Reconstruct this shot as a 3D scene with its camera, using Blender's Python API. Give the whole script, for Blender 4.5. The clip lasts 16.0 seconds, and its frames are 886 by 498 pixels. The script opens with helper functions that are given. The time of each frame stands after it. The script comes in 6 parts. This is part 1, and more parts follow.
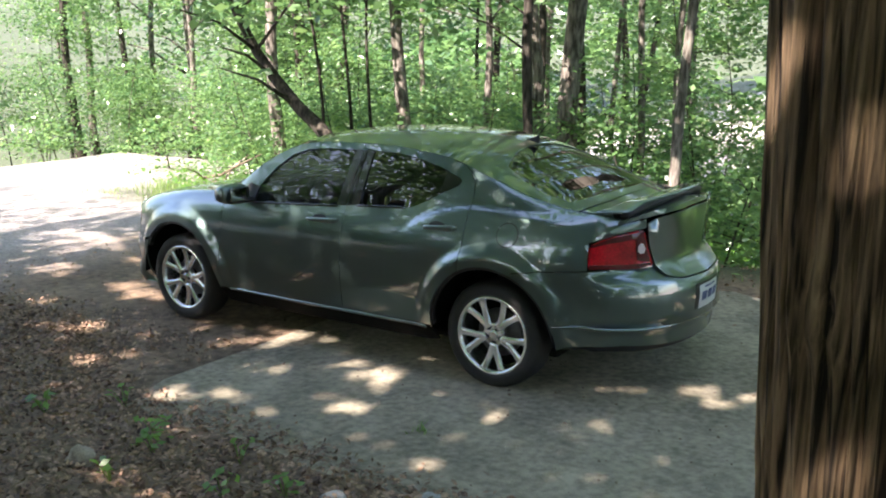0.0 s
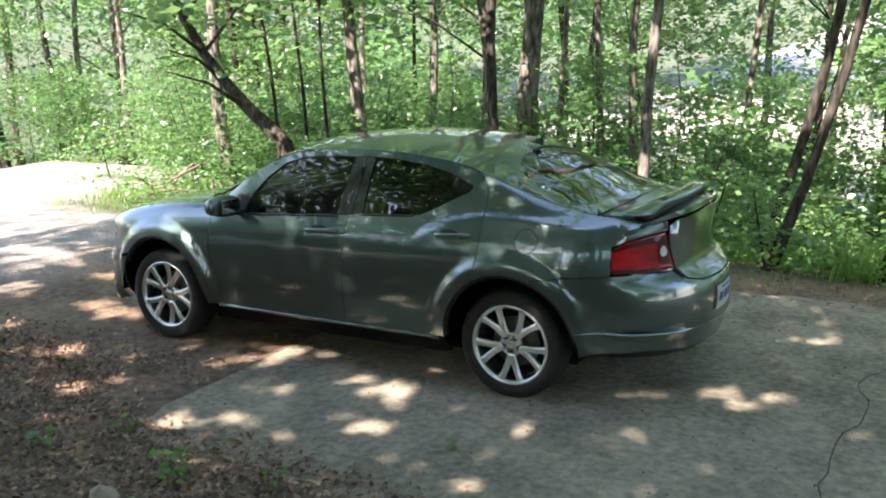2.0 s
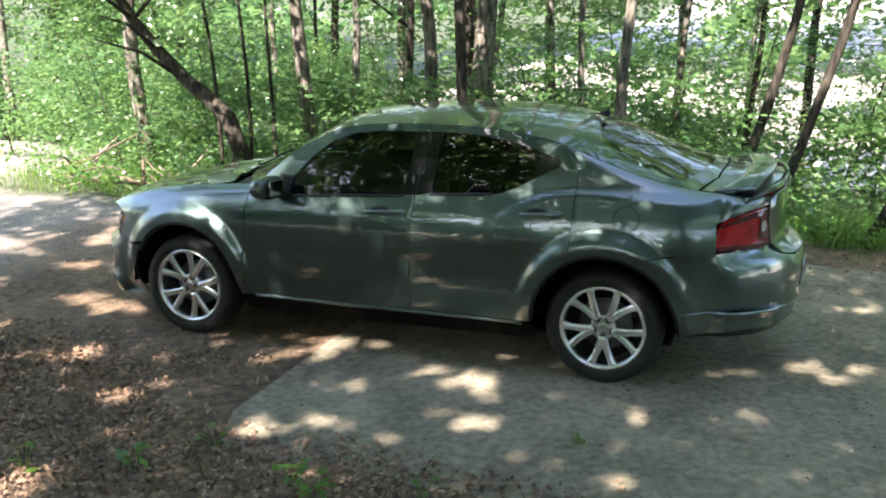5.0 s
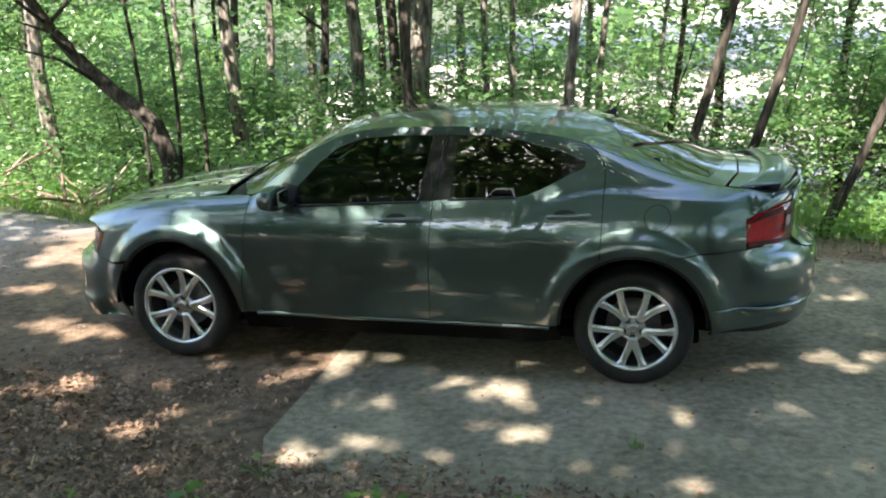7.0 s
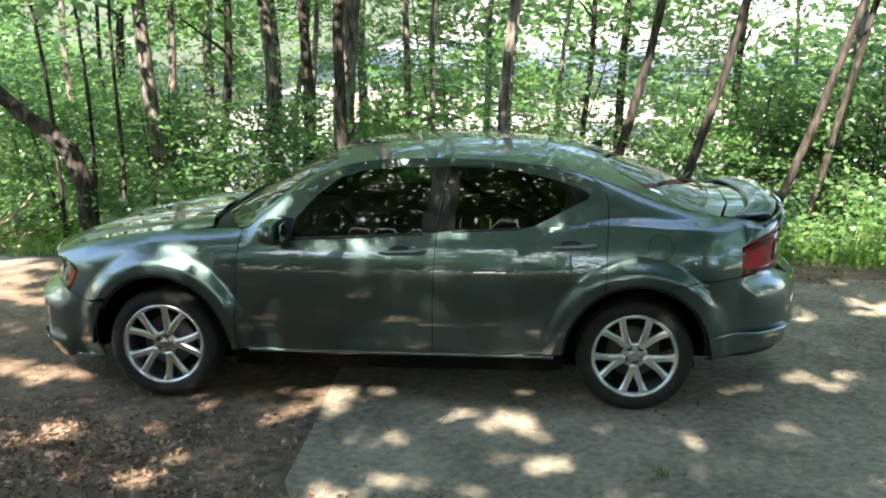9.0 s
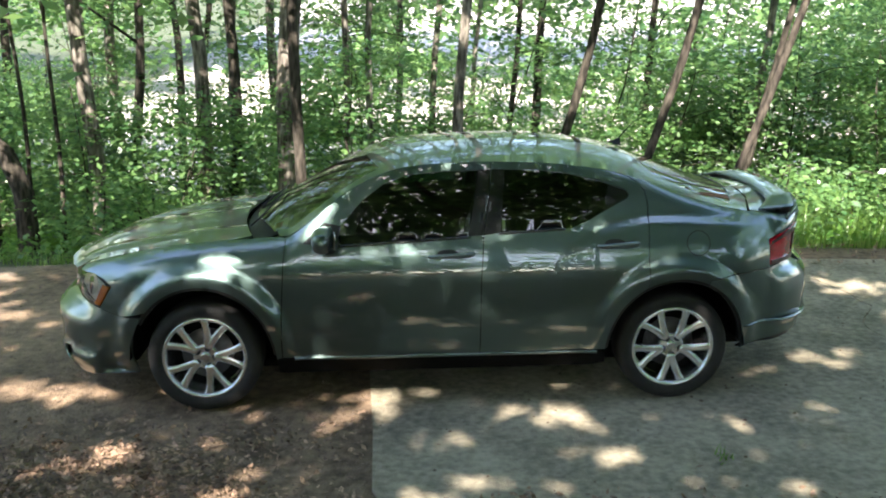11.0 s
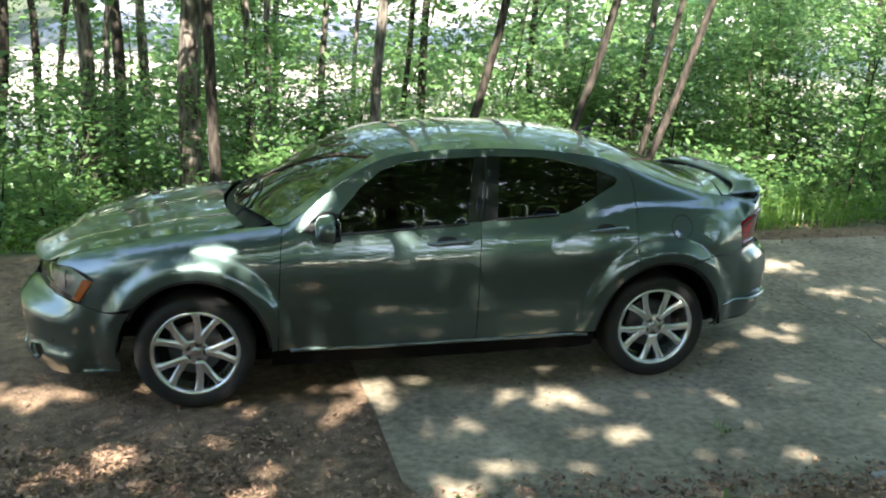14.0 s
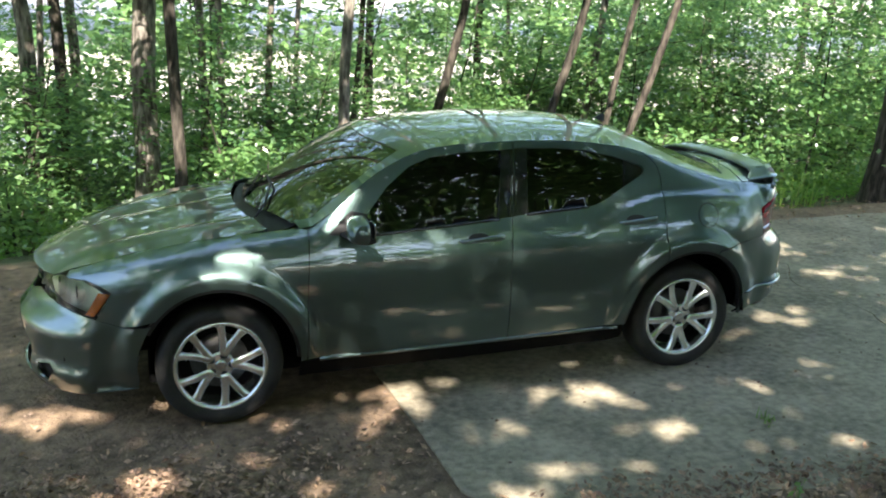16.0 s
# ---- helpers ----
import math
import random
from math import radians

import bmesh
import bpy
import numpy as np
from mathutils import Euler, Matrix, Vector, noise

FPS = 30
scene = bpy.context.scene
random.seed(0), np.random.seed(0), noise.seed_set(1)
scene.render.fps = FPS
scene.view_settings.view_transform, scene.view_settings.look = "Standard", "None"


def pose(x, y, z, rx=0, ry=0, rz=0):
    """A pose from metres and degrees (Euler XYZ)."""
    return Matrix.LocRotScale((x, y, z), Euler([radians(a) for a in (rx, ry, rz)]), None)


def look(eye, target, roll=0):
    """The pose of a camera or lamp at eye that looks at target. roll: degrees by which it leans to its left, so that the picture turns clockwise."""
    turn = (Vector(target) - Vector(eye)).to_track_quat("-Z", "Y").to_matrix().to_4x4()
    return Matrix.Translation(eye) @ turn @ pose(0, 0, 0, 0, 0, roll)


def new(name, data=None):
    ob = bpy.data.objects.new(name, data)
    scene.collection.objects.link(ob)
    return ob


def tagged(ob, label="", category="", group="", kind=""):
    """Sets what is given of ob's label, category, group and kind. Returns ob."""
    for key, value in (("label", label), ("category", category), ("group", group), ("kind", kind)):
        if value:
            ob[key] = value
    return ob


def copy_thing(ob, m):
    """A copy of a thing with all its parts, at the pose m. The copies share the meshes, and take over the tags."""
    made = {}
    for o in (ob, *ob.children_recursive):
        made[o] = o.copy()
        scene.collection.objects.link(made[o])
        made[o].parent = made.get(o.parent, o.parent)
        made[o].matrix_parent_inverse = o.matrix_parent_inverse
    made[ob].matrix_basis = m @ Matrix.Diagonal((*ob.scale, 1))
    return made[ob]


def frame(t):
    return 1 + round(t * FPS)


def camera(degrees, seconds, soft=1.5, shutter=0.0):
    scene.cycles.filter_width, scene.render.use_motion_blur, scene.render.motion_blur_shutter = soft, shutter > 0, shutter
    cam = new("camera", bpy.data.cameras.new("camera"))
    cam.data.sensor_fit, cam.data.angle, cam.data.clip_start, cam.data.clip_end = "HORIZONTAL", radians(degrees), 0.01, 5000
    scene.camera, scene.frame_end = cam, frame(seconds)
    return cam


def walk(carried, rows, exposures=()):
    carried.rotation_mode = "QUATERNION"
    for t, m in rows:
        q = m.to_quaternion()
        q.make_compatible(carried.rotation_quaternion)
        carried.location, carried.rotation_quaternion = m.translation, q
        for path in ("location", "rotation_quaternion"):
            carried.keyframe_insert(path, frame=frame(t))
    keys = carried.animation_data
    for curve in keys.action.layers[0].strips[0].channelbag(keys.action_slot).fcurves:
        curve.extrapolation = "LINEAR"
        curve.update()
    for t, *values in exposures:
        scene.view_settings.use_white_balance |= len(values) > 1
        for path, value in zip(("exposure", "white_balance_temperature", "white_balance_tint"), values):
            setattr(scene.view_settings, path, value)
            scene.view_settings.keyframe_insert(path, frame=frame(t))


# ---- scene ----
# Ground by the car slopes away from the camera: SLOPE turns the car's level into the world's.
SLOPE = Vector((0.042, -0.057, 0.9975)).rotation_difference(Vector((0, 0, 1))).to_matrix().to_4x4()
cam = camera(50.0, 16.0, soft=2.0)
PATH = [
    (0, (4.257, -5.627, 2.037), (3.159, -4.006, 1.628), -0.17),
    (0.5, (4.200, -5.593, 2.034), (3.038, -4.024, 1.600), 0.61),
    (1, (4.075, -5.580, 2.030), (2.978, -3.967, 1.588), -0.02),
    (1.5, (3.851, -5.685, 2.058), (2.834, -4.018, 1.626), -0.25),
    (2, (3.689, -5.731, 2.072), (2.729, -4.027, 1.655), -1.09),
    (2.5, (3.458, -5.773, 2.065), (2.526, -4.055, 1.640), -2.11),
    (3, (3.241, -5.763, 2.085), (2.373, -4.016, 1.641), -0.58),
    (3.5, (3.044, -5.848, 2.090), (2.219, -4.083, 1.640), -0.91),
    (3.7, (2.930, -5.914, 2.111), (2.130, -4.138, 1.654), -0.04),
    (5.8, (2.028, -5.967, 2.041), (1.440, -4.120, 1.547), -0.91),
    (6, (1.932, -5.985, 2.039), (1.388, -4.121, 1.560), -0.23),
    (6.5, (1.697, -6.024, 2.074), (1.235, -4.139, 1.593), -1.01),
    (7, (1.532, -5.988, 2.063), (1.081, -4.099, 1.583), -1.31),
    (7.5, (1.351, -5.900, 2.075), (0.988, -3.992, 1.596), -1.73),
    (8, (1.223, -5.904, 2.084), (0.855, -3.999, 1.598), -1.12),
    (8.5, (1.001, -6.012, 2.116), (0.719, -4.082, 1.673), -0.44),
    (8.7, (0.901, -6.055, 2.119), (0.667, -4.117, 1.682), -0.31),
    (10.8, (-0.128, -6.133, 2.265), (-0.073, -4.193, 1.778), -0.34),
    (11, (-0.248, -6.153, 2.274), (-0.152, -4.214, 1.794), -0.45),
    (11.5, (-0.395, -6.167, 2.298), (-0.233, -4.235, 1.806), -1.20),
    (12, (-0.551, -6.055, 2.267), (-0.331, -4.129, 1.775), -1.84),
    (12.5, (-0.648, -5.992, 2.273), (-0.372, -4.074, 1.778), -1.99),
    (13, (-0.771, -5.994, 2.276), (-0.447, -4.085, 1.776), -0.70),
    (13.5, (-1.003, -6.031, 2.289), (-0.624, -4.132, 1.786), -0.85),
    (14, (-1.160, -6.014, 2.276), (-0.728, -4.129, 1.768), 1.18),
    (14.5, (-1.224, -5.894, 2.268), (-0.815, -4.020, 1.699), 0.06),
    (15, (-1.282, -5.803, 2.271), (-0.882, -3.922, 1.723), -0.20),
    (15.5, (-1.466, -5.730, 2.273), (-0.995, -3.865, 1.726), 0.38),
    (16, (-1.709, -5.651, 2.278), (-1.116, -3.817, 1.745), 0.49),
]
walk(cam, [(t, SLOPE @ look(eye, target, roll)) for t, eye, target, roll in PATH], [(0, 2.50, 6720, 22), (7, 2.47, 6720, 17), (16, 2.48, 6720, 13)])
# ---- place ----
# ---- light ----
world = bpy.data.worlds.new("sky")
scene.world = world
world.use_nodes = True
SUN_TO = Vector((-0.15, -0.68, 0.72)).normalized()
sky = world.node_tree.nodes.new("ShaderNodeTexSky")
sky.sky_type = "NISHITA"
sky.sun_disc = False
sky.sun_elevation = math.asin(SUN_TO.z)
sky.sun_rotation = math.atan2(SUN_TO.x, SUN_TO.y)
world.node_tree.links.new(sky.outputs[0], world.node_tree.nodes["Background"].inputs[0])
world.node_tree.nodes["Background"].inputs[1].default_value = 0.15
sun = new("sun", bpy.data.lights.new("sun", "SUN"))
sun.data.energy, sun.data.angle, sun.data.color = 5.0, radians(0.53), (1.0, 0.95, 0.86)
sun.matrix_world = SUN_TO.to_track_quat("Z", "Y").to_matrix().to_4x4()


# ---- materials ----
def material(name, color, rough=0.5, metal=0.0, coat=0.0, vary=0.0, scale=6.0, bump=0.0, bump_scale=60.0, second=None, island=0.0, spec=0.5):
    """Principled surface with two scales of noise in colour, and relief."""
    m = bpy.data.materials.new(name)
    m.use_nodes = True
    n, l = m.node_tree.nodes, m.node_tree.links
    b = n["Principled BSDF"]
    b.inputs["Base Color"].default_value = (*color, 1)
    b.inputs["Roughness"].default_value, b.inputs["Metallic"].default_value = rough, metal
    b.inputs["Coat Weight"].default_value, b.inputs["Coat Roughness"].default_value = coat, 0.04
    b.inputs["Specular IOR Level"].default_value = spec
    where = n.new("ShaderNodeTexCoord")
    if vary or second:
        big, small = n.new("ShaderNodeTexNoise"), n.new("ShaderNodeTexNoise")
        big.inputs["Scale"].default_value, small.inputs["Scale"].default_value = scale, scale * 9
        big.inputs["Detail"].default_value = small.inputs["Detail"].default_value = 6
        add = n.new("ShaderNodeMath")
        add.operation = "ADD"
        half = n.new("ShaderNodeMath")
        half.operation, half.inputs[1].default_value = "MULTIPLY", 0.5
        ramp = n.new("ShaderNodeValToRGB")
        dark = tuple(c * (1 - vary) for c in color)
        light = second or tuple(min(1, c * (1 + vary)) for c in color)
        ramp.color_ramp.elements[0].position, ramp.color_ramp.elements[1].position = 0.36, 0.64
        ramp.color_ramp.elements[0].color, ramp.color_ramp.elements[1].color = (*dark, 1), (*light, 1)
        for node in (big, small):
            l.new(where.outputs["Object"], node.inputs["Vector"])
        l.new(big.outputs[0], add.inputs[0])
        l.new(small.outputs[0], add.inputs[1])
        l.new(add.outputs[0], half.inputs[0])
        l.new(half.outputs[0], ramp.inputs[0])
        l.new(ramp.outputs[0], b.inputs["Base Color"])
        if island:
            geo, hsv, mul = n.new("ShaderNodeNewGeometry"), n.new("ShaderNodeHueSaturation"), n.new("ShaderNodeMapRange")
            mul.inputs["To Min"].default_value, mul.inputs["To Max"].default_value = 1 - island, 1 + island
            l.new(geo.outputs["Random Per Island"], mul.inputs["Value"])
            l.new(mul.outputs[0], hsv.inputs["Value"])
            l.new(ramp.outputs[0], hsv.inputs["Color"])
            l.new(hsv.outputs[0], b.inputs["Base Color"])
    if bump:
        grain, relief = n.new("ShaderNodeTexNoise"), n.new("ShaderNodeBump")
        grain.inputs["Scale"].default_value, grain.inputs["Detail"].default_value = bump_scale, 8
        relief.inputs["Strength"].default_value, relief.inputs["Distance"].default_value = bump, 0.02
        l.new(where.outputs["Object"], grain.inputs["Vector"])
        l.new(grain.outputs[0], relief.inputs["Height"])
        l.new(relief.outputs[0], b.inputs["Normal"])
    return m


def leaf_material(name, dark, light):
    """Thin leaves: half scattered back, half let through, each leaf its own shade."""
    m = bpy.data.materials.new(name)
    m.use_nodes = True
    n, l = m.node_tree.nodes, m.node_tree.links
    n.remove(n["Principled BSDF"])
    geo, ramp, mix = n.new("ShaderNodeNewGeometry"), n.new("ShaderNodeValToRGB"), n.new("ShaderNodeMixShader")
    a, t, g, mix2 = n.new("ShaderNodeBsdfDiffuse"), n.new("ShaderNodeBsdfTranslucent"), n.new("ShaderNodeBsdfGlossy"), n.new("ShaderNodeMixShader")
    ramp.color_ramp.elements[0].color, ramp.color_ramp.elements[1].color = (*dark, 1), (*light, 1)
    l.new(geo.outputs["Random Per Island"], ramp.inputs[0])
    hue = n.new("ShaderNodeHueSaturation")
    hue.inputs["Hue"].default_value, hue.inputs["Value"].default_value = 0.475, 2.1
    l.new(ramp.outputs[0], a.inputs[0])
    l.new(ramp.outputs[0], hue.inputs["Color"])
    l.new(hue.outputs[0], t.inputs[0])
    g.inputs["Roughness"].default_value = 0.35
    g.inputs["Color"].default_value = (0.8, 0.85, 0.8, 1)
    mix.inputs[0].default_value, mix2.inputs[0].default_value = 0.5, 0.05
    l.new(a.outputs[0], mix.inputs[1])
    l.new(t.outputs[0], mix.inputs[2])
    l.new(mix.outputs[0], mix2.inputs[1])
    l.new(g.outputs[0], mix2.inputs[2])
    l.new(mix2.outputs[0], n["Material Output"].inputs[0])
    return m


def glass_material(name, tint, ior=1.5):
    m = bpy.data.materials.new(name)
    m.use_nodes = True
    n, l = m.node_tree.nodes, m.node_tree.links
    n.remove(n["Principled BSDF"])
    clear, gloss, mix, fres = (n.new("ShaderNodeBsdfTransparent"), n.new("ShaderNodeBsdfGlossy"), n.new("ShaderNodeMixShader"), n.new("ShaderNodeFresnel"))
    clear.inputs[0].default_value = (*tint, 1)
    gloss.inputs["Roughness"].default_value = 0.012
    fres.inputs["IOR"].default_value = ior
    l.new(fres.outputs[0], mix.inputs[0])
    l.new(clear.outputs[0], mix.inputs[1])
    l.new(gloss.outputs[0], mix.inputs[2])
    l.new(mix.outputs[0], n["Material Output"].inputs[0])
    return m


PAINT = material("green_metallic_paint", (0.074, 0.114, 0.106), 0.36, 0.88, 1.0)
PAINT.node_tree.nodes["Principled BSDF"].inputs["Coat IOR"].default_value = 1.95
PAINT.node_tree.nodes["Principled BSDF"].inputs["Coat Roughness"].default_value = 0.02
GLOSS_BLACK = material("gloss_black_trim", (0.008, 0.008, 0.009), 0.12, 0.0, 0.5)
LAMP_WHITE = material("milky_lamp_plastic", (0.6, 0.55, 0.55), 0.2, 0.0, 1.0)
BLACK = material("black_plastic", (0.012, 0.012, 0.013), 0.5, bump=0.1, spec=0.3)
SHELL = material("dark_underbody", (0.006, 0.006, 0.006), 0.8, vary=0.3, spec=0.08)
GLASS = glass_material("tinted_glass", (0.06, 0.08, 0.07), 1.95)
GLASS_FRONT = glass_material("clear_glass", (0.17, 0.25, 0.23), 1.8)
GLASS_SCREEN = glass_material("windscreen_glass", (0.2, 0.27, 0.24), 3.3)
RUBBER = material("tyre_rubber", (0.013, 0.0125, 0.012), 0.75, vary=0.4, scale=14, bump=0.2)
ALLOY = material("silver_alloy", (0.80, 0.82, 0.83), 0.2, 0.92, 0.3, vary=0.06)
ALLOY_DARK = material("brake_disc_steel", (0.12, 0.115, 0.11), 0.5, 0.8, vary=0.3, scale=20)
CHROME = material("chrome", (0.7, 0.71, 0.72), 0.12, 1.0)
RED = material("red_lamp_plastic", (0.42, 0.006, 0.012), 0.12, 0.0, 1.0, vary=0.5, scale=10)
RED_DARK = material("dark_red_lamp_plastic", (0.09, 0.004, 0.006), 0.15, 0.0, 1.0)
AMBER = material("amber_lamp_plastic", (0.75, 0.2, 0.02), 0.2, 0.0, 1.0)
LENS = glass_material("clear_lamp_cover", (0.85, 0.87, 0.85), 1.5)
REFLECTOR = material("lamp_reflector", (0.72, 0.76, 0.62), 0.3, 0.6)
SEAT = material("dark_seat_cloth", (0.006, 0.006, 0.0065), 1.0, vary=0.3, scale=12, spec=0.0)
GREY_TRIM = material("grey_cabin_plastic", (0.07, 0.07, 0.072), 0.6, vary=0.2)
PLATE = material("plate_enamel", (0.5, 0.53, 0.53), 0.4, 0.2, vary=0.05)
DARK_PRINT = material("dark_blue_print", (0.05, 0.07, 0.16), 0.5)
RED_PRINT = material("red_paper", (0.55, 0.04, 0.05), 0.6, vary=0.1)
PAPER = material("white_paper", (0.75, 0.74, 0.72), 0.7, vary=0.05)


# ---- tools ----
from mathutils.geometry import delaunay_2d_cdt


def spline(points):
    """A smooth curve y(x) through the points."""
    xs, ys = np.array([p[0] for p in points], float), np.array([p[1] for p in points], float)
    step = np.diff(ys) / np.diff(xs)
    slope = np.empty_like(ys)
    slope[0], slope[-1] = step[0], step[-1]
    for i in range(1, len(ys) - 1):
        a, b = step[i - 1], step[i]
        slope[i] = 0 if a * b <= 0 else 2 * a * b / (a + b)

    def value(x):
        x = min(max(x, xs[0]), xs[-1])
        i = min(int(np.searchsorted(xs, x, side="right")) - 1, len(xs) - 2)
        h = xs[i + 1] - xs[i]
        t = (x - xs[i]) / h
        return float((2 * t ** 3 - 3 * t * t + 1) * ys[i] + (t ** 3 - 2 * t * t + t) * h * slope[i] + (3 * t * t - 2 * t ** 3) * ys[i + 1] + (t ** 3 - t * t) * h * slope[i + 1])

    return value


def smooth(t):
    t = min(max(t, 0.0), 1.0)
    return t * t * (3 - 2 * t)


def mesh_object(name, bm, mat, parent=None, label="", soft=True):
    me = bpy.data.meshes.new(name)
    bm.to_mesh(me)
    bm.free()
    for mm in mat if isinstance(mat, (list, tuple)) else (mat,):
        me.materials.append(mm)
    if soft:
        me.polygons.foreach_set("use_smooth", [True] * len(me.polygons))
    if "true_normal" in me.attributes:
        flat = np.zeros(3 * len(me.vertices), np.float32)
        me.attributes["true_normal"].data.foreach_get("vector", flat)
        me.normals_split_custom_set_from_vertices(flat.reshape(-1, 3).tolist())
        me.attributes.remove(me.attributes["true_normal"])
    ob = new(name, me)
    ob.parent = parent
    if label:
        ob["label"] = label
    return ob


def part(name, bm, mat, parent, label="", soft=True):
    """One mesh object under a thing or a part."""
    return mesh_object(name, bm, mat, parent, label, soft)


def thing(name, label, category, group="", kind=""):
    return tagged(new(name), label, category, group, kind)


def inside(p, poly):
    x, y = p
    hit = False
    for (x0, y0), (x1, y1) in zip(poly, poly[1:] + poly[:1]):
        if (y0 > y) != (y1 > y) and x < (x1 - x0) * (y - y0) / (y1 - y0) + x0:
            hit = not hit
    return hit


def cut(poly, step):
    """The outline with no edge longer than step."""
    out = []
    for (x0, y0), (x1, y1) in zip(poly, poly[1:] + poly[:1]):
        n = max(1, math.ceil(math.hypot(x1 - x0, y1 - y0) / step))
        out += [(x0 + (x1 - x0) * i / n, y0 + (y1 - y0) * i / n) for i in range(n)]
    return out


def shrink(poly, by):
    """The outline moved inwards."""
    area = sum(x0 * y1 - x1 * y0 for (x0, y0), (x1, y1) in zip(poly, poly[1:] + poly[:1]))
    sign = 1 if area > 0 else -1
    out = []
    n = len(poly)
    for i in range(n):
        (ax, ay), (bx, by_), (cx, cy) = poly[i - 1], poly[i], poly[(i + 1) % n]
        d1, d2 = Vector((bx - ax, by_ - ay)), Vector((cx - bx, cy - by_))
        if d1.length < 1e-9 or d2.length < 1e-9:
            out.append((bx, by_))
            continue
        n1, n2 = Vector((-d1.y, d1.x)).normalized() * sign, Vector((-d2.y, d2.x)).normalized() * sign
        m = n1 + n2
        m = m.normalized() / max(0.5, (m.length / 2)) if m.length > 1e-6 else n1
        out.append((bx + m.x * by, by_ + m.y * by))
    return out


def panel(outline, place, out, holes=(), step=0.05, thick=0.012, gap=0.0025):
    """A sheet over an outline in two coordinates, laid on a curved surface by place(u, v), with folded edges. out: a way it faces."""
    loops = [cut(shrink(list(outline), gap), step)] + [cut(shrink(list(h), -gap), step) for h in holes]
    points = [p for loop in loops for p in loop]
    edges, base = [], 0
    for loop in loops:
        edges += [(base + i, base + (i + 1) % len(loop)) for i in range(len(loop))]
        base += len(loop)
    border = np.array(points)
    u0, v0 = border.min(0)
    u1, v1 = border.max(0)
    for i in range(int((u1 - u0) / step) + 1):
        for j in range(int((v1 - v0) / step) + 1):
            p = (u0 + (i + 0.5) * step, v0 + (j + 0.5) * step)
            if np.min(np.hypot(border[:, 0] - p[0], border[:, 1] - p[1])) > 0.45 * step and inside(p, loops[0]) and not any(inside(p, h) for h in loops[1:]):
                points.append(p)
    verts, _, faces, *_ = delaunay_2d_cdt([Vector(p) for p in points], edges, [], 0, 1e-6)
    bm = bmesh.new()
    keep = bm.verts.layers.float_vector.new("true_normal")
    vs = [bm.verts.new(place(v.x, v.y)) for v in verts]
    total = Vector()
    kept = []
    for f in faces:
        c = sum((verts[i] for i in f), Vector((0, 0))) / len(f)
        if inside((c.x, c.y), loops[0]) and not any(inside((c.x, c.y), h) for h in loops[1:]):
            try:
                face = bm.faces.new([vs[i] for i in f])
            except ValueError:
                continue
            face.normal_update()
            total += face.normal * face.calc_area()
            kept.append(face)
    if total.dot(Vector(out)) < 0:
        for face in kept:
            face.normal_flip()
    bm.normal_update()
    e = 0.006
    for flat, v in zip(verts, vs):
        if v.link_faces:
            n = (place(flat.x + e, flat.y) - place(flat.x - e, flat.y)).cross(place(flat.x, flat.y + e) - place(flat.x, flat.y - e))
            if n.length > 1e-12:
                n.normalize()
                n = n if n.dot(v.normal) > 0 else -n
                v[keep] = n if n.dot(v.normal) > 0.7 else v.normal
    for v in [v for v in bm.verts if not v.link_faces]:
        bm.verts.remove(v)
    if thick:
        rim = [e for e in bm.edges if len(e.link_faces) == 1]
        made = {}
        for e in rim:
            for v in e.verts:
                if v not in made:
                    made[v] = (bm.verts.new(v.co), bm.verts.new(v.co - v.normal * thick))
        for e in rim:
            loop = e.link_loops[0]
            a, b = loop.vert, loop.link_loop_next.vert
            bm.faces.new((made[b][0], made[a][0], made[a][1], made[b][1]))
    return bm


def ring(bm, rows, closed=True, cap=False):
    """Faces between rows of points, each row a closed loop."""
    made = [[bm.verts.new(p) for p in row] for row in rows]
    n = len(made[0])
    for a, b in zip(made, made[1:]):
        for i in range(n if closed else n - 1):
            j = (i + 1) % n
            bm.faces.new((a[i], a[j], b[j], b[i]))
    if cap:
        bm.faces.new(made[0][::-1])
        bm.faces.new(made[-1])
    return made


def lathe(profile, n=48, axis="y"):
    """A turned form about the axis from (radius, along) pairs."""
    bm = bmesh.new()
    rows = []
    for r, h in profile:
        rows.append([(r * math.cos(2 * math.pi * i / n), h, r * math.sin(2 * math.pi * i / n)) for i in range(n)])
    ring(bm, rows)
    bmesh.ops.recalc_face_normals(bm, faces=bm.faces)
    return bm


def tube(points, radii, n=8, cap=True):
    """A round bar through the points."""
    bm = bmesh.new()
    rows = []
    pts = [Vector(p) for p in points]
    for i, p in enumerate(pts):
        d = (pts[min(i + 1, len(pts) - 1)] - pts[max(i - 1, 0)]).normalized()
        a = d.cross(Vector((0, 0, 1)) if abs(d.z) < 0.9 else Vector((1, 0, 0))).normalized()
        b = d.cross(a)
        r = radii[i] if isinstance(radii, (list, tuple)) else radii
        rows.append([p + a * (r * math.cos(2 * math.pi * k / n)) + b * (r * math.sin(2 * math.pi * k / n)) for k in range(n)])
    ring(bm, rows, cap=cap)
    bmesh.ops.recalc_face_normals(bm, faces=bm.faces)
    return bm


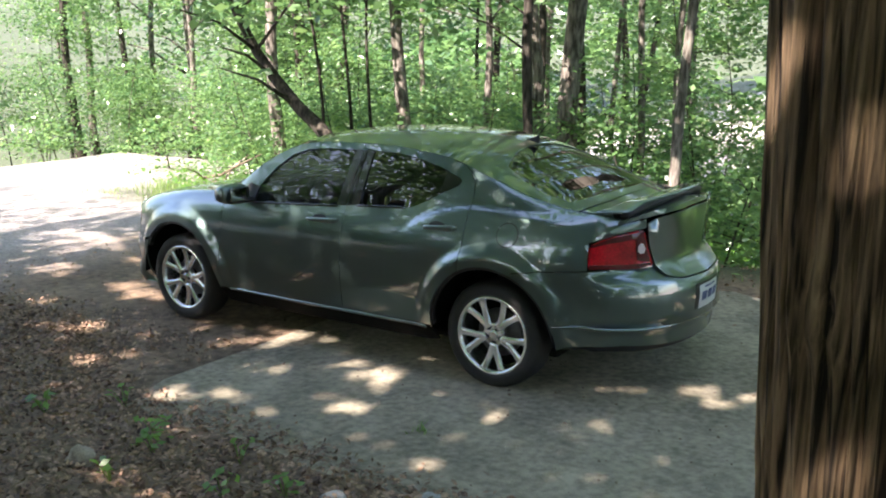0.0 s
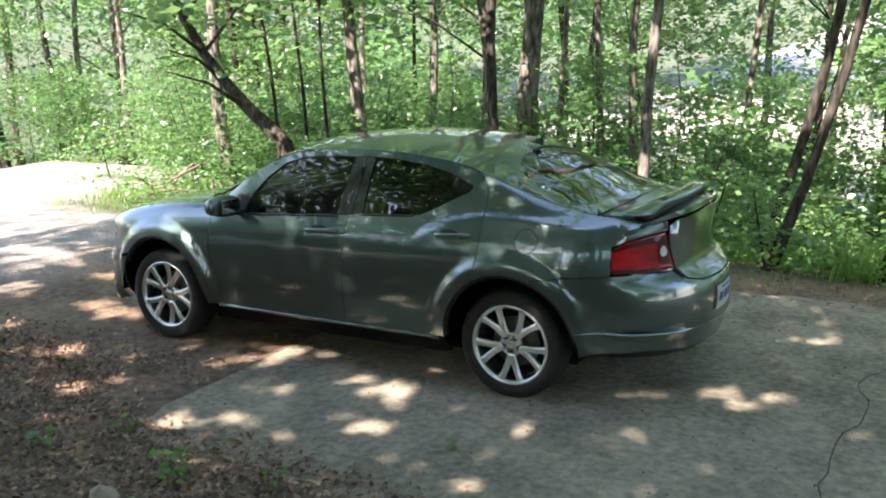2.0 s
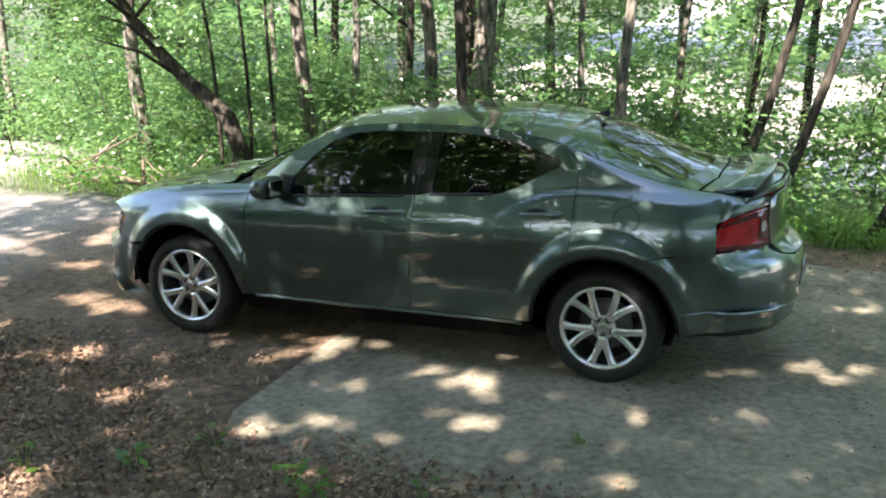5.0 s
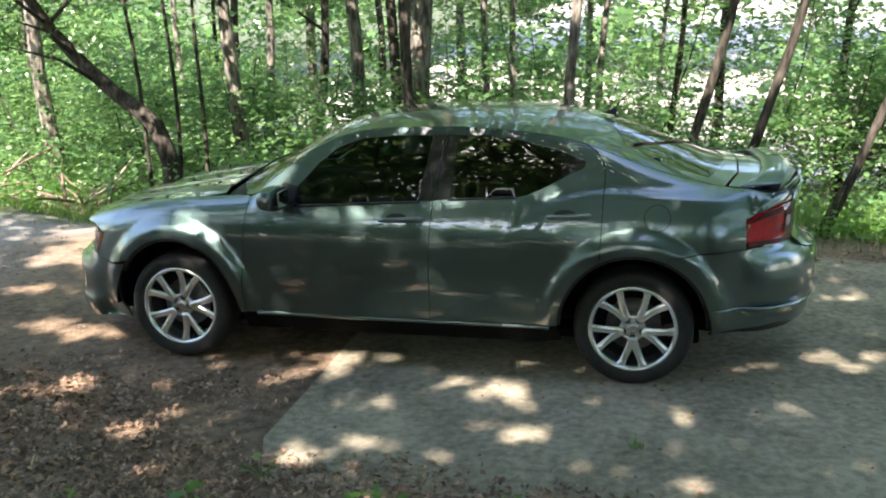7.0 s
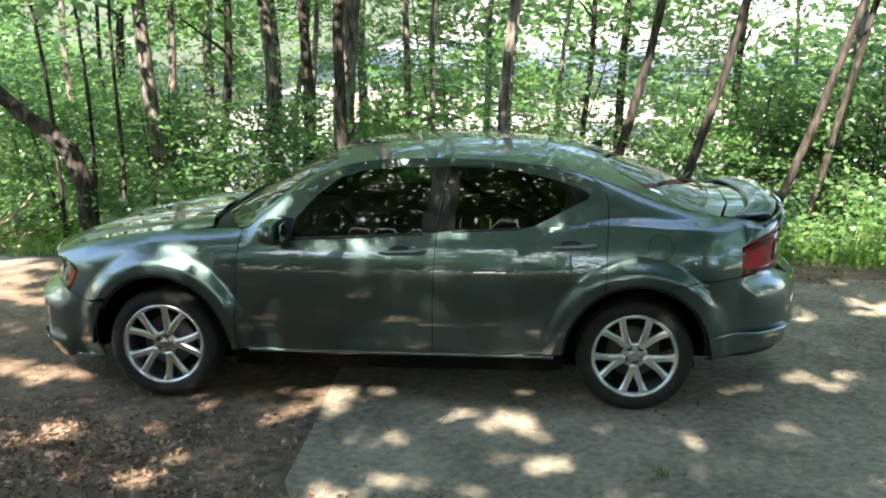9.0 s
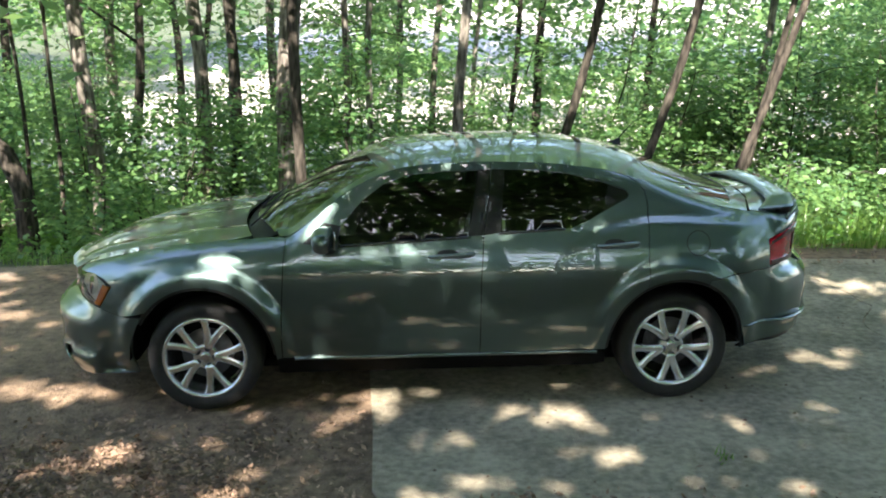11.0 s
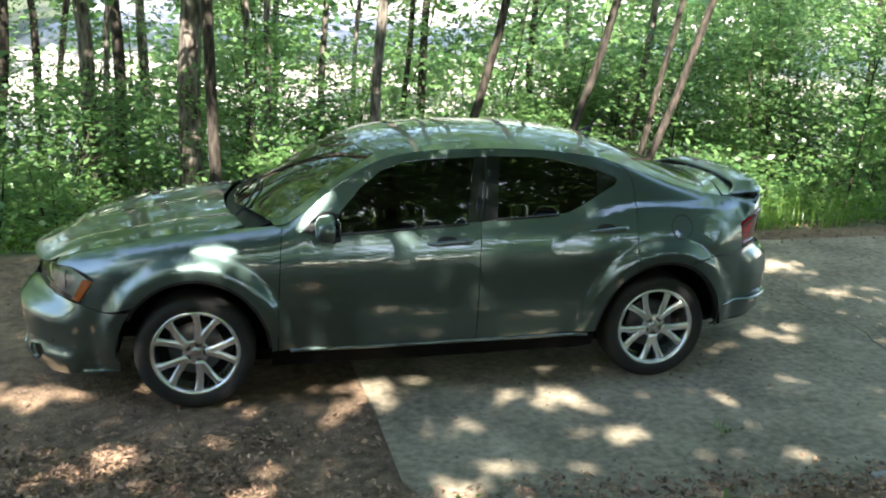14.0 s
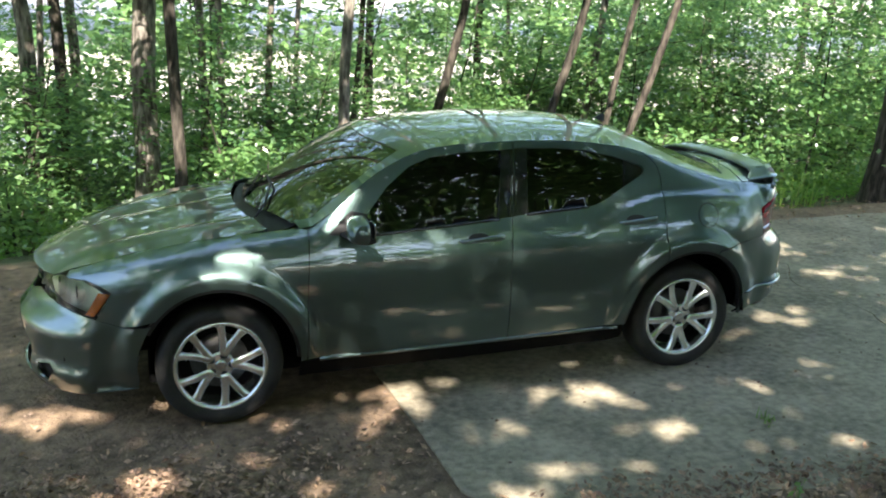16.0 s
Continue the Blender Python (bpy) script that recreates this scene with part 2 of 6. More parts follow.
def block(size, at=(0, 0, 0), bevel=0.01, segments=2, turn=None):
    """A box with rounded edges."""
    bm = bmesh.new()
    bmesh.ops.create_cube(bm, size=1)
    bmesh.ops.scale(bm, vec=size, verts=bm.verts)
    if bevel:
        bmesh.ops.bevel(bm, geom=bm.edges[:], offset=bevel, segments=segments, affect="EDGES", profile=0.5)
    if turn is not None:
        bmesh.ops.transform(bm, matrix=turn, verts=bm.verts)
    bmesh.ops.translate(bm, vec=at, verts=bm.verts)
    return bm


def merge(*parts_):
    bm = bmesh.new()
    for p in parts_:
        me = bpy.data.meshes.new("join")
        p.to_mesh(me)
        p.free()
        bm.from_mesh(me)
        bpy.data.meshes.remove(me)
    return bm


# ---- ground ----
UP = SLOPE.to_3x3() @ Vector((0, 0, 1))


def level(x, y):
    """Height of the ground in the car's frame: flat drive, a bank on the near side, woods falling away behind."""
    h = 0.14 * max(0.0, -2.25 - y) ** 1.0 if y < -2.25 else 0.0
    h = min(h, 0.75)
    d = max(0.0, y - 2.9 - 0.25 * math.sin(0.7 * x + 1) - max(0.0, (-5.0 - x)) * 0.6)
    h -= 3.4 * (1 - math.exp(-d / 15.0))
    h -= min(4.0, 0.22 * max(0.0, -12.3 - x))
    return h


def gz(x, y):
    """Ground height in the world."""
    far = math.hypot(x, y)
    k = 1.0 if far < 14 else 14 / far
    z = -(UP.x * x + UP.y * y) / UP.z * k + level(x, y)
    rough = 0.0
    if y < -2.3 or y > 3.0 or x < -3.5:
        rough = 0.03 * noise.noise(Vector((x * 0.9, y * 0.9, 3))) + 0.015 * noise.noise(Vector((x * 3, y * 3, 7)))
    return z + rough


def ground_material():
    m = material("forest_soil", (0.125, 0.081, 0.048), 0.95, vary=0.5, scale=1.6, bump=0.9, bump_scale=45, second=(0.25, 0.172, 0.108))
    n, l = m.node_tree.nodes, m.node_tree.links
    b = n["Principled BSDF"]
    old = b.inputs["Base Color"].links[0].from_socket
    where = n.new("ShaderNodeTexCoord")
    wob = n.new("ShaderNodeTexNoise")
    wob.inputs["Scale"].default_value, wob.inputs["Detail"].default_value = 0.8, 6
    l.new(where.outputs["Object"], wob.inputs["Vector"])

    def mask(expr_axis, start, end, wobble):
        sep = n.new("ShaderNodeSeparateXYZ")
        l.new(where.outputs["Object"], sep.inputs[0])
        mul, add, rng = n.new("ShaderNodeMath"), n.new("ShaderNodeMath"), n.new("ShaderNodeMapRange")
        mul.operation, mul.inputs[1].default_value = "MULTIPLY_ADD", wobble
        mul.inputs[2].default_value = -wobble / 2
        l.new(wob.outputs[0], mul.inputs[0])
        l.new(sep.outputs[expr_axis], add.inputs[0])
        l.new(mul.outputs[0], add.inputs[1])
        rng.inputs["From Min"].default_value, rng.inputs["From Max"].default_value = start, end
        l.new(add.outputs[0], rng.inputs["Value"])
        return rng.outputs[0]

    def blend(factor, first, color, spread):
        grain, ramp, mix = n.new("ShaderNodeTexNoise"), n.new("ShaderNodeValToRGB"), n.new("ShaderNodeMixRGB")
        grain.inputs["Scale"].default_value, grain.inputs["Detail"].default_value = 30, 10
        l.new(where.outputs["Object"], grain.inputs["Vector"])
        ramp.color_ramp.elements[0].color = (*[c * (1 - spread) for c in color], 1)
        ramp.color_ramp.elements[1].color = (*[c * (1 + spread) for c in color], 1)
        ramp.color_ramp.elements[0].position, ramp.color_ramp.elements[1].position = 0.35, 0.65
        l.new(grain.outputs[0], ramp.inputs[0])
        l.new(factor, mix.inputs[0])
        l.new(first, mix.inputs[1])
        l.new(ramp.outputs[0], mix.inputs[2])
        return mix.outputs[0]

    col = blend(mask(0, -3.4, -5.2, 2.0), old, (0.26, 0.235, 0.215), 0.35)          # gravel of the road ahead
    col = blend(mask(1, 16.0, 18.0, 2.0), col, (0.50, 0.45, 0.42), 0.2)            # pale clearing behind the woods
    product = n.new("ShaderNodeMath")
    product.operation = "MULTIPLY"
    l.new(mask(1, 2.6, 3.2, 1.0), product.inputs[0])
    l.new(mask(1, 17.5, 15.0, 2.0), product.inputs[1])
    wood = n.new("ShaderNodeMath")
    wood.operation = "MULTIPLY"
    l.new(product.outputs[0], wood.inputs[0])
    l.new(mask(0, -8.5, -6.5, 2.0), wood.inputs[1])
    col = blend(wood.outputs[0], col, (0.055, 0.07, 0.03), 0.5)                   # mossy woodland floor
    col = blend(mask(0, -12.6, -13.6, 1.2), col, (0.055, 0.07, 0.03), 0.5)
    l.new(col, b.inputs["Base Color"])
    return m


def ground():
    """One sheet, fine near the drive, coarse towards the horizon."""
    def ticks(lo, hi, fine, far):
        out = list(np.arange(lo, hi, fine))
        a = lo
        while a > -far:
            a -= max(fine, 0.18 * abs(a - lo) + fine)
            out.insert(0, a)
        a = hi
        while a < far:
            a += max(fine, 0.18 * abs(a - hi) + fine)
            out.append(a)
        return out
    xs, ys = ticks(-8, 8, 0.2, 900), ticks(-8, 8, 0.2, 900)
    verts = [(x, y, gz(x, y)) for y in ys for x in xs]
    w = len(xs)
    faces = [(j * w + i, j * w + i + 1, (j + 1) * w + i + 1, (j + 1) * w + i) for j in range(len(ys) - 1) for i in range(w - 1)]
    me = bpy.data.meshes.new("ground")
    me.from_pydata(verts, [], faces)
    me.polygons.foreach_set("use_smooth", [True] * len(faces))
    me.materials.append(ground_material())
    tagged(new("ground", me), "brown forest soil and gravel falling away into woods", "ground", kind="structure")


ground()
CONCRETE = material("worn_concrete", (0.225, 0.194, 0.135), 0.92, vary=0.45, scale=2.3, bump=0.7, bump_scale=85, second=(0.345, 0.30, 0.214))


def on_ground(x, y, h=0.0):
    v = SLOPE @ Vector((x, y, 0))
    return Vector((v.x, v.y, v.z + h))


def slabs():
    rnd = random.Random(4)
    bow = spline([(-2.5, 3.15), (-0.6, 3.22), (-0.1, 3.26), (0.38, 3.2), (0.94, 3.48), (1.34, 3.43), (2.5, 3.3)])
    crack = [(bow(y) + 0.035 * rnd.uniform(-1, 1), y) for y in np.arange(-2.5, 2.4, 0.14)]
    left = [(-0.40, -1.9), (-0.41, -1.2), (-0.43, -0.75), (-0.47, 0.3), (-0.5, 1.2), (-0.5, 2.2)] + [(0.2 * i - 0.3, 2.25 + 0.06 * rnd.uniform(-1, 1)) for i in range(17)]
    near = [(2.8 - 0.2 * i, -2.35 + 0.07 * rnd.uniform(-1, 1)) for i in range(16)]
    one = left + [p for p in crack[::-1] if -2.3 < p[1] < 2.2] + near
    other = [p for p in crack if -2.3 < p[1] < 2.2] + [(3.4 + 0.4 * i, 2.3 + 0.08 * rnd.uniform(-1, 1)) for i in range(24)] + [(12.8, -2.4)] + [(12.4 - 0.4 * i, -2.4 + 0.07 * rnd.uniform(-1, 1)) for i in range(24)]
    pave = tagged(new("pavement"), "worn grey concrete drive with a crack", "pavement", kind="structure")
    for poly in (one, other):
        part("slab", panel(poly, lambda x, y: on_ground(x, y, 0.012 + 0.004 * noise.noise(Vector((x, y, 0)))), (0, 0, 1), step=0.12, thick=0.06, gap=0.004), CONCRETE, pave)


slabs()


# ---- the car: x from nose (minus) to tail (plus), y across, z up from the ground ----
HUB_X, HUB_Z, ARCH, TALL = 1.3825, 0.335, 0.418, 1.06
WIDTH = spline([(-2.2, 0.66), (-1.96, 0.775), (-1.8, 0.84), (-1.6, 0.872), (-1.38, 0.888), (-0.9, 0.897), (0, 0.912), (0.9, 0.915), (1.38, 0.905), (1.6, 0.888), (1.75, 0.868), (1.85, 0.842), (1.966, 0.79), (2.1, 0.70), (2.25, 0.57)])
TUCK = spline([(0.12, 0.17), (0.18, 0.13), (0.25, 0.085), (0.3, 0.05), (0.33, 0.034), (0.42, 0.018), (0.52, 0.005), (0.62, 0.0), (0.76, 0.003), (0.85, 0.012), (0.92, 0.027), (0.98, 0.047), (1.03, 0.066), (1.2, 0.125), (1.43, 0.222), (1.6, 0.3)])
RAIL_Z = spline([(-2.3, 0.74), (-2.15, 0.825), (-2.0, 0.88), (-1.7, 0.955), (-1.38, 1.0), (-1.0, 1.025), (-0.885, 1.032), (-0.77, 1.108), (-0.576, 1.256), (-0.446, 1.33), (-0.249, 1.404), (-0.05, 1.43), (0.3, 1.438), (0.57, 1.43), (0.74, 1.415), (1.0, 1.377), (1.13, 1.338), (1.3, 1.275), (1.5, 1.205), (1.7, 1.148), (1.85, 1.118), (2.0, 1.10), (2.2, 1.08)])
RAIL_Y = spline([(-2.3, 0.40), (-2.15, 0.54), (-2.0, 0.625), (-1.7, 0.70), (-1.38, 0.735), (-1.0, 0.745), (-0.885, 0.765), (-0.77, 0.79), (-0.576, 0.757), (-0.446, 0.727), (-0.249, 0.70), (0.3, 0.69), (0.74, 0.70), (1.0, 0.705), (1.24, 0.722), (1.5, 0.72), (1.78, 0.695), (2.0, 0.64), (2.2, 0.55)])
CROWN = spline([(-2.42, 0.70), (-2.32, 0.80), (-2.2, 0.855), (-2.0, 0.912), (-1.7, 0.965), (-1.4, 1.012), (-1.15, 1.045), (-1.05, 1.10), (-0.45, 1.415), (-0.3, 1.462), (0, 1.493), (0.35, 1.508), (0.7, 1.498), (1.0, 1.465), (1.2, 1.42), (1.5, 1.315), (1.86, 1.185), (2.0, 1.165), (2.2, 1.15), (2.3, 1.13)])
HAUNCH = spline([(0.5, 0.80), (0.7, 0.92), (0.85, 1.025), (1.0, 1.085), (1.23, 1.122), (1.6, 1.108), (1.95, 1.085), (2.2, 1.07)])


def half_width(x, z):
    """Half the body's width at a station and height."""
    w = WIDTH(x) - TUCK(z)
    zs, ys = RAIL_Z(x), RAIL_Y(x)
    reach = 0.15
    t = min(max((z - (zs - reach)) / reach, 0), 1)
    w -= max(0.0, WIDTH(x) - TUCK(zs) - ys) * (1 - math.sqrt(max(0.0, 1 - t * t)))
    for hub in (-HUB_X, HUB_X):
        r = math.hypot(x - hub, (z - HUB_Z) / TALL)
        w += 0.040 * (1 - smooth((r - 0.465) / 0.09)) * smooth((z - 0.2) / 0.3)
    w += 0.028 * smooth((x - 0.62) / 0.4) * (1 - smooth((z - HAUNCH(x) + 0.045) / 0.06)) * smooth((z - 0.55) / 0.3) * (1 - smooth((x - 1.7) / 0.3))
    return w


def side(sign, off=0.0):
    return lambda x, z: Vector((x, sign * (half_width(x, z) + off), z))


def top_z(x, y):
    zs, ys = RAIL_Z(x), RAIL_Y(x)
    return zs + (CROWN(x) - zs) * (1 - min(1.0, abs(y) / ys) ** 2.3)


def top(off=0.0):
    return lambda x, y: Vector((x, y, top_z(x, y) + off))


def along(points, knots=None):
    """Place along a plan curve by its share of the length; knots: the points whose lengths count."""
    pts = [Vector(p) for p in points]
    steps = [Vector(p) for p in knots or points]
    d = [0.0]
    for a, b in zip(steps, steps[1:]):
        d.append(d[-1] + (b - a).length)
    fx, fy = spline([(q, p.x) for q, p in zip(d, pts)]), spline([(q, p.y) for q, p in zip(d, pts)])
    return (lambda s: (fx(s * d[-1]), fy(s * d[-1]))), d[-1]


TAIL_PLAN = [(1.45, 0.905), (1.70, 0.88), (1.85, 0.838), (2.0, 0.785), (2.14, 0.70), (2.27, 0.565), (2.36, 0.37), (2.405, 0.18), (2.42, 0)]
NOSE_PLAN = [(-1.5, 0.88), (-1.76, 0.845), (-1.95, 0.78), (-2.1, 0.70), (-2.25, 0.56), (-2.36, 0.37), (-2.41, 0.18), (-2.425, 0)]
TAIL_LOW, TAIL_LEN = along(TAIL_PLAN)
TAIL_HIGH, _ = along([(1.45, 0.90), (1.70, 0.875), (1.85, 0.835), (1.966, 0.785), (2.08, 0.712), (2.19, 0.585), (2.265, 0.41), (2.305, 0.2), (2.315, 0)], TAIL_PLAN)
NOSE_LOW, NOSE_LEN = along(NOSE_PLAN)
NOSE_HIGH, _ = along([(-1.5, 0.88), (-1.76, 0.842), (-1.95, 0.757), (-2.08, 0.63), (-2.2, 0.43), (-2.28, 0.24), (-2.31, 0.1), (-2.315, 0)], NOSE_PLAN)
TAIL_OUT = spline([(0.2, -0.07), (0.3, -0.03), (0.40, -0.014), (0.44, -0.008), (0.462, 0.02), (0.49, 0.004), (0.6, 0.012), (0.7, 0.0), (0.8, -0.026), (1.1, 0.002)])
NOSE_OUT = spline([(0.15, -0.06), (0.22, -0.01), (0.3, 0.005), (0.36, -0.012), (0.5, 0.0), (0.6, 0.005), (0.72, -0.01), (0.85, -0.05)])


def wrap(low, high, z_low, z_high, out, sign, x_from, x_to, off=0.0):
    """Surface of an end of the car: s runs from the wheel arch (0) to the middle (1), then on over the other half to 2.
    Between x_from and x_to it passes over from the body's side."""
    def place(s, z):
        flip = sign if s <= 1 else -sign
        s = s if s <= 1 else 2 - s
        k = smooth((z - z_low) / (z_high - z_low))
        (x0, y0), (x1, y1) = low(s), high(s)
        x, y = x0 + (x1 - x0) * k, y0 + (y1 - y0) * k
        e = 0.004
        s2 = min(1.0, s + e)
        s1 = s2 - e
        (ax, ay), (bx, by) = low(s1), low(s2)
        n = Vector((-(by - ay), bx - ax)).normalized()
        if n.x * x < 0 or (abs(n.x) < 0.05 and n.y < 0):
            n = -n
        w = smooth((x - x_from) / (x_to - x_from))
        n *= out(z) * w + off
        y = y * w + half_width(x, z) * (1 - w) if w < 1 else y
        return Vector((x + n.x, flip * max(0.0, y + n.y) if s < 1 else 0.0, z))
    return place


def tail(sign, off=0.0):
    return wrap(TAIL_LOW, TAIL_HIGH, 0.70, 0.80, TAIL_OUT, sign, 1.92, 2.07, off)


def nose(sign, off=0.0):
    return wrap(NOSE_LOW, NOSE_HIGH, 0.52, 0.66, NOSE_OUT, sign, -1.92, -2.1, off)


def share(curve, x):
    """Where on an end curve a station lies."""
    grid = [i / 400 for i in range(401)]
    return min(grid, key=lambda q: abs(curve(q)[0] - x))


def arch_arc(hub, a0, a1, n=18, r=ARCH):
    turns = [radians(a0 + (a1 - a0) * i / n) for i in range(n + 1)]
    return [(hub + r * math.cos(a), HUB_Z + r * math.sin(a) * (TALL if math.sin(a) > 0 else 1)) for a in turns]


def rail(x0, x1, n=14, drop=0.0):
    return [(x0 + (x1 - x0) * i / n, RAIL_Z(x0 + (x1 - x0) * i / n) - drop) for i in range(n + 1)]


FRONT_WINDOW = [(-0.60, 0.992), (-0.565, 1.105), (-0.445, 1.235), (-0.316, 1.328), (-0.185, 1.372), (0.0, 1.388), (0.232, 1.392), (0.20, 1.2), (0.165, 1.032)]
REAR_WINDOW = [(0.345, 1.05), (0.36, 1.2), (0.38, 1.395), (0.57, 1.39), (0.735, 1.37), (0.932, 1.325), (1.09, 1.268), (1.105, 1.25), (1.092, 1.227), (0.99, 1.178), (0.86, 1.11), (0.78, 1.076), (0.719, 1.066)]
FRONT_HOLE = FRONT_WINDOW[:6] + [(0.232, 1.392), (0.283, 1.394), (0.268, 1.272), (0.232, 1.038)]
REAR_HOLE = [(0.266, 1.041), (0.308, 1.272), (0.322, 1.396), (0.38, 1.395)] + REAR_WINDOW[3:] + [(0.345, 1.05)]
FRONT_DOOR = [(-0.928, 0.33), (-0.922, 0.594), (-0.9, 0.93), (-0.888, 1.03)] + rail(-0.86, 0.303) + [(0.289, 1.272), (0.25, 1.028), (0.232, 0.769), (0.226, 0.335)]
REAR_DOOR = [(0.226, 0.335), (0.232, 0.769), (0.25, 1.028), (0.289, 1.272), (0.303, 1.435)] + rail(0.34, 1.1, 8) + [(1.16, 1.31), (1.2, 1.262), (1.213, 1.19), (1.21, 1.118), (1.2, 0.8), (1.196, 0.735)] + arch_arc(HUB_X, 117, 181, 8)[1:] + [(0.96, 0.345)]
FENDER = [(-0.928, 0.33), (-0.922, 0.594), (-0.9, 0.93), (-0.888, 1.03)] + rail(-0.92, -2.1, 16, -0.0028) + [(-2.12, 0.822), (-2.02, 0.822), (-1.95, 0.80), (-1.90, 0.768), (-1.99, 0.62), (-1.86, 0.59)] + arch_arc(-HUB_X, 148, 2, 16)[1:] + [(-0.965, 0.32)]
QUARTER = [(1.197, 0.737), (1.2, 0.8), (1.21, 1.118), (1.213, 1.19), (1.2, 1.262), (1.16, 1.31), (1.115, 1.34)] + rail(1.15, 1.96, 12, -0.0028) + [(1.966, 0.95), (1.972, 0.795), (1.72, 0.785), (1.56, 0.765)] + arch_arc(HUB_X, 66, 117, 8)
SILL = [(-0.965, 0.20), (-0.965, 0.322), (-0.5, 0.327), (0.95, 0.344), (0.975, 0.3), (0.985, 0.235), (0.9, 0.215)]


def car():
    base = thing("car", "dark green metallic sedan parked on a driveway under trees", "car")
    base.matrix_world = SLOPE
    for sign in (-1, 1):
        out = (0, sign, 0)
        sd = side(sign)
        part("fender", panel(FENDER, sd, out, step=0.021), PAINT, base)
        for name, outline, window, handle, glass in (("front_door", FRONT_DOOR, FRONT_WINDOW, (-0.077, 0.20, 0.926), GLASS_FRONT), ("rear_door", REAR_DOOR, REAR_WINDOW, (0.9, 1.15, 0.972), GLASS)):
            hole = FRONT_HOLE if window is FRONT_WINDOW else REAR_HOLE
            door = part(name, panel(outline, sd, out, [hole], step=0.023), PAINT, base, "green metallic door with a tinted window")
            part("window_pane", panel(shrink(window, -0.012), side(sign, -0.014), out, thick=0.004, gap=0), glass, door, "tinted side window").visible_shadow = True
            door_handle(door, sign, *handle)
        pillar = [(0.165, 1.028), (0.20, 1.2), (0.232, 1.392), (0.287, 1.398), (0.272, 1.272), (0.236, 1.03)]
        pillar2 = [(0.262, 1.034), (0.304, 1.272), (0.318, 1.398), (0.38, 1.397), (0.36, 1.2), (0.345, 1.048)]
        for p in ([(0.228, 1.036), (0.266, 1.272), (0.281, 1.396), (0.300, 1.396), (0.286, 1.272), (0.247, 1.036)], [(0.252, 1.036), (0.292, 1.272), (0.305, 1.396), (0.324, 1.397), (0.310, 1.272), (0.27, 1.04)]):
            part("pillar_cover", panel(p, side(sign, 0.002), out, gap=0, step=0.035, thick=0.004), GLOSS_BLACK, base)
        # Black strips added behind the panes keep the windows' lower edge dark.
        for p in ([(-0.60, 0.985), (-0.585, 1.045), (0.18, 1.085), (0.165, 1.03)], [(0.335, 1.045), (0.345, 1.125), (0.86, 1.14), (0.72, 1.062)]):
            part("pane_mask", panel(p, side(sign, -0.02), out, gap=0, step=0.04, thick=0.006), BLACK, base, "black strip added behind the glass to hide bright rims")
        for p in (pillar, pillar2):
            part("pillar_cover", panel(shrink(p, -0.004), side(sign, -0.004), out, gap=0, step=0.035), GLOSS_BLACK, base)
        quarter_light = [(0.965, 1.164), (0.985, 1.306), (1.09, 1.262), (1.098, 1.25), (1.09, 1.232)]
        part("quarter_cover", panel(quarter_light, side(sign, -0.006), out, gap=0), GLOSS_BLACK, base)
        quarter = part("quarter_panel", panel(QUARTER, sd, out, step=0.021), PAINT, base)
        cap = [(1.498 + 0.068 * math.cos(a * math.pi / 12), 0.974 + 0.068 * math.sin(a * math.pi / 12)) for a in range(24)]
        flap = part("fuel_flap", panel(cap, side(sign, 0.003), out, gap=0.002, thick=0.008), PAINT, quarter)
        rim = panel(shrink(cap, -0.004), side(sign, 0.0012), out, [shrink(cap, 0.002)], thick=0.0, gap=0, step=0.02)
        part("flap_gap", rim, BLACK, flap)
        part("sill", panel(SILL, sd, out), SHELL, base)
        line = [Vector((x, sign * (half_width(x, 0.322 + 0.008 * (x + 0.85) / 1.75) + 0.001), 0.322 + 0.008 * (x + 0.85) / 1.75)) for x in np.linspace(-0.86, 0.92, 20)]
        part("sill_line", tube(line, 0.011, 10), PAINT, base, "raised bright edge along the sill")
        for ends in (((-0.61, 0.990), (0.175, 1.031)), ((0.338, 1.047), (0.725, 1.066))):
            belt = [Vector((x, sign * (half_width(x, z) + 0.001), z)) for x, z in [(ends[0][0] + (ends[1][0] - ends[0][0]) * i / 12, ends[0][1] + (ends[1][1] - ends[0][1]) * i / 12 - 0.003) for i in range(13)]]
            part("belt_trim", tube(belt, 0.0085, 8), GLOSS_BLACK, base, "black strip below the side window")
        part("wheel_liner", liner(sign, -HUB_X), SHELL, base)
        part("wheel_liner", liner(sign, HUB_X), SHELL, base)
        for hub in (-HUB_X, HUB_X):
            lip = panel(arch_arc(hub, 2, 178 if hub > 0 else 150, 26, ARCH + 0.012) + arch_arc(hub, 178 if hub > 0 else 150, 2, 26, ARCH - 0.016), side(sign, -0.012), out, gap=0, thick=0.03)
            part("arch_lip", lip, BLACK, base)
    # inner shell, behind the gaps between the panels
    for sign in (-1, 1):
        low = [(-1.9, 0.30), (-1.9, 0.8)] + [(x, RAIL_Z(x) - 0.05) for x in (-1.7, -1.4, -1.1, -0.9)] + [(-0.6, 0.975), (0.16, 1.015), (0.7, 1.045), (0.85, 1.09), (1.0, 1.16), (1.13, 1.24), (1.25, 1.22), (1.6, 1.12), (1.9, 1.05), (1.93, 0.82), (1.9, 0.4)] + arch_arc(HUB_X, 0, 180, 14, ARCH + 0.015) + [(0.9, 0.22), (-0.9, 0.22)] + arch_arc(-HUB_X, 0, 180, 14, ARCH + 0.015)
        part("inner_shell", panel(low, side(sign, -0.03), (0, sign, 0), thick=0), SHELL, base)
    part("underbody", block((3.5, 1.4, 0.06), (0.0, 0, 0.24), 0.02), SHELL, base)
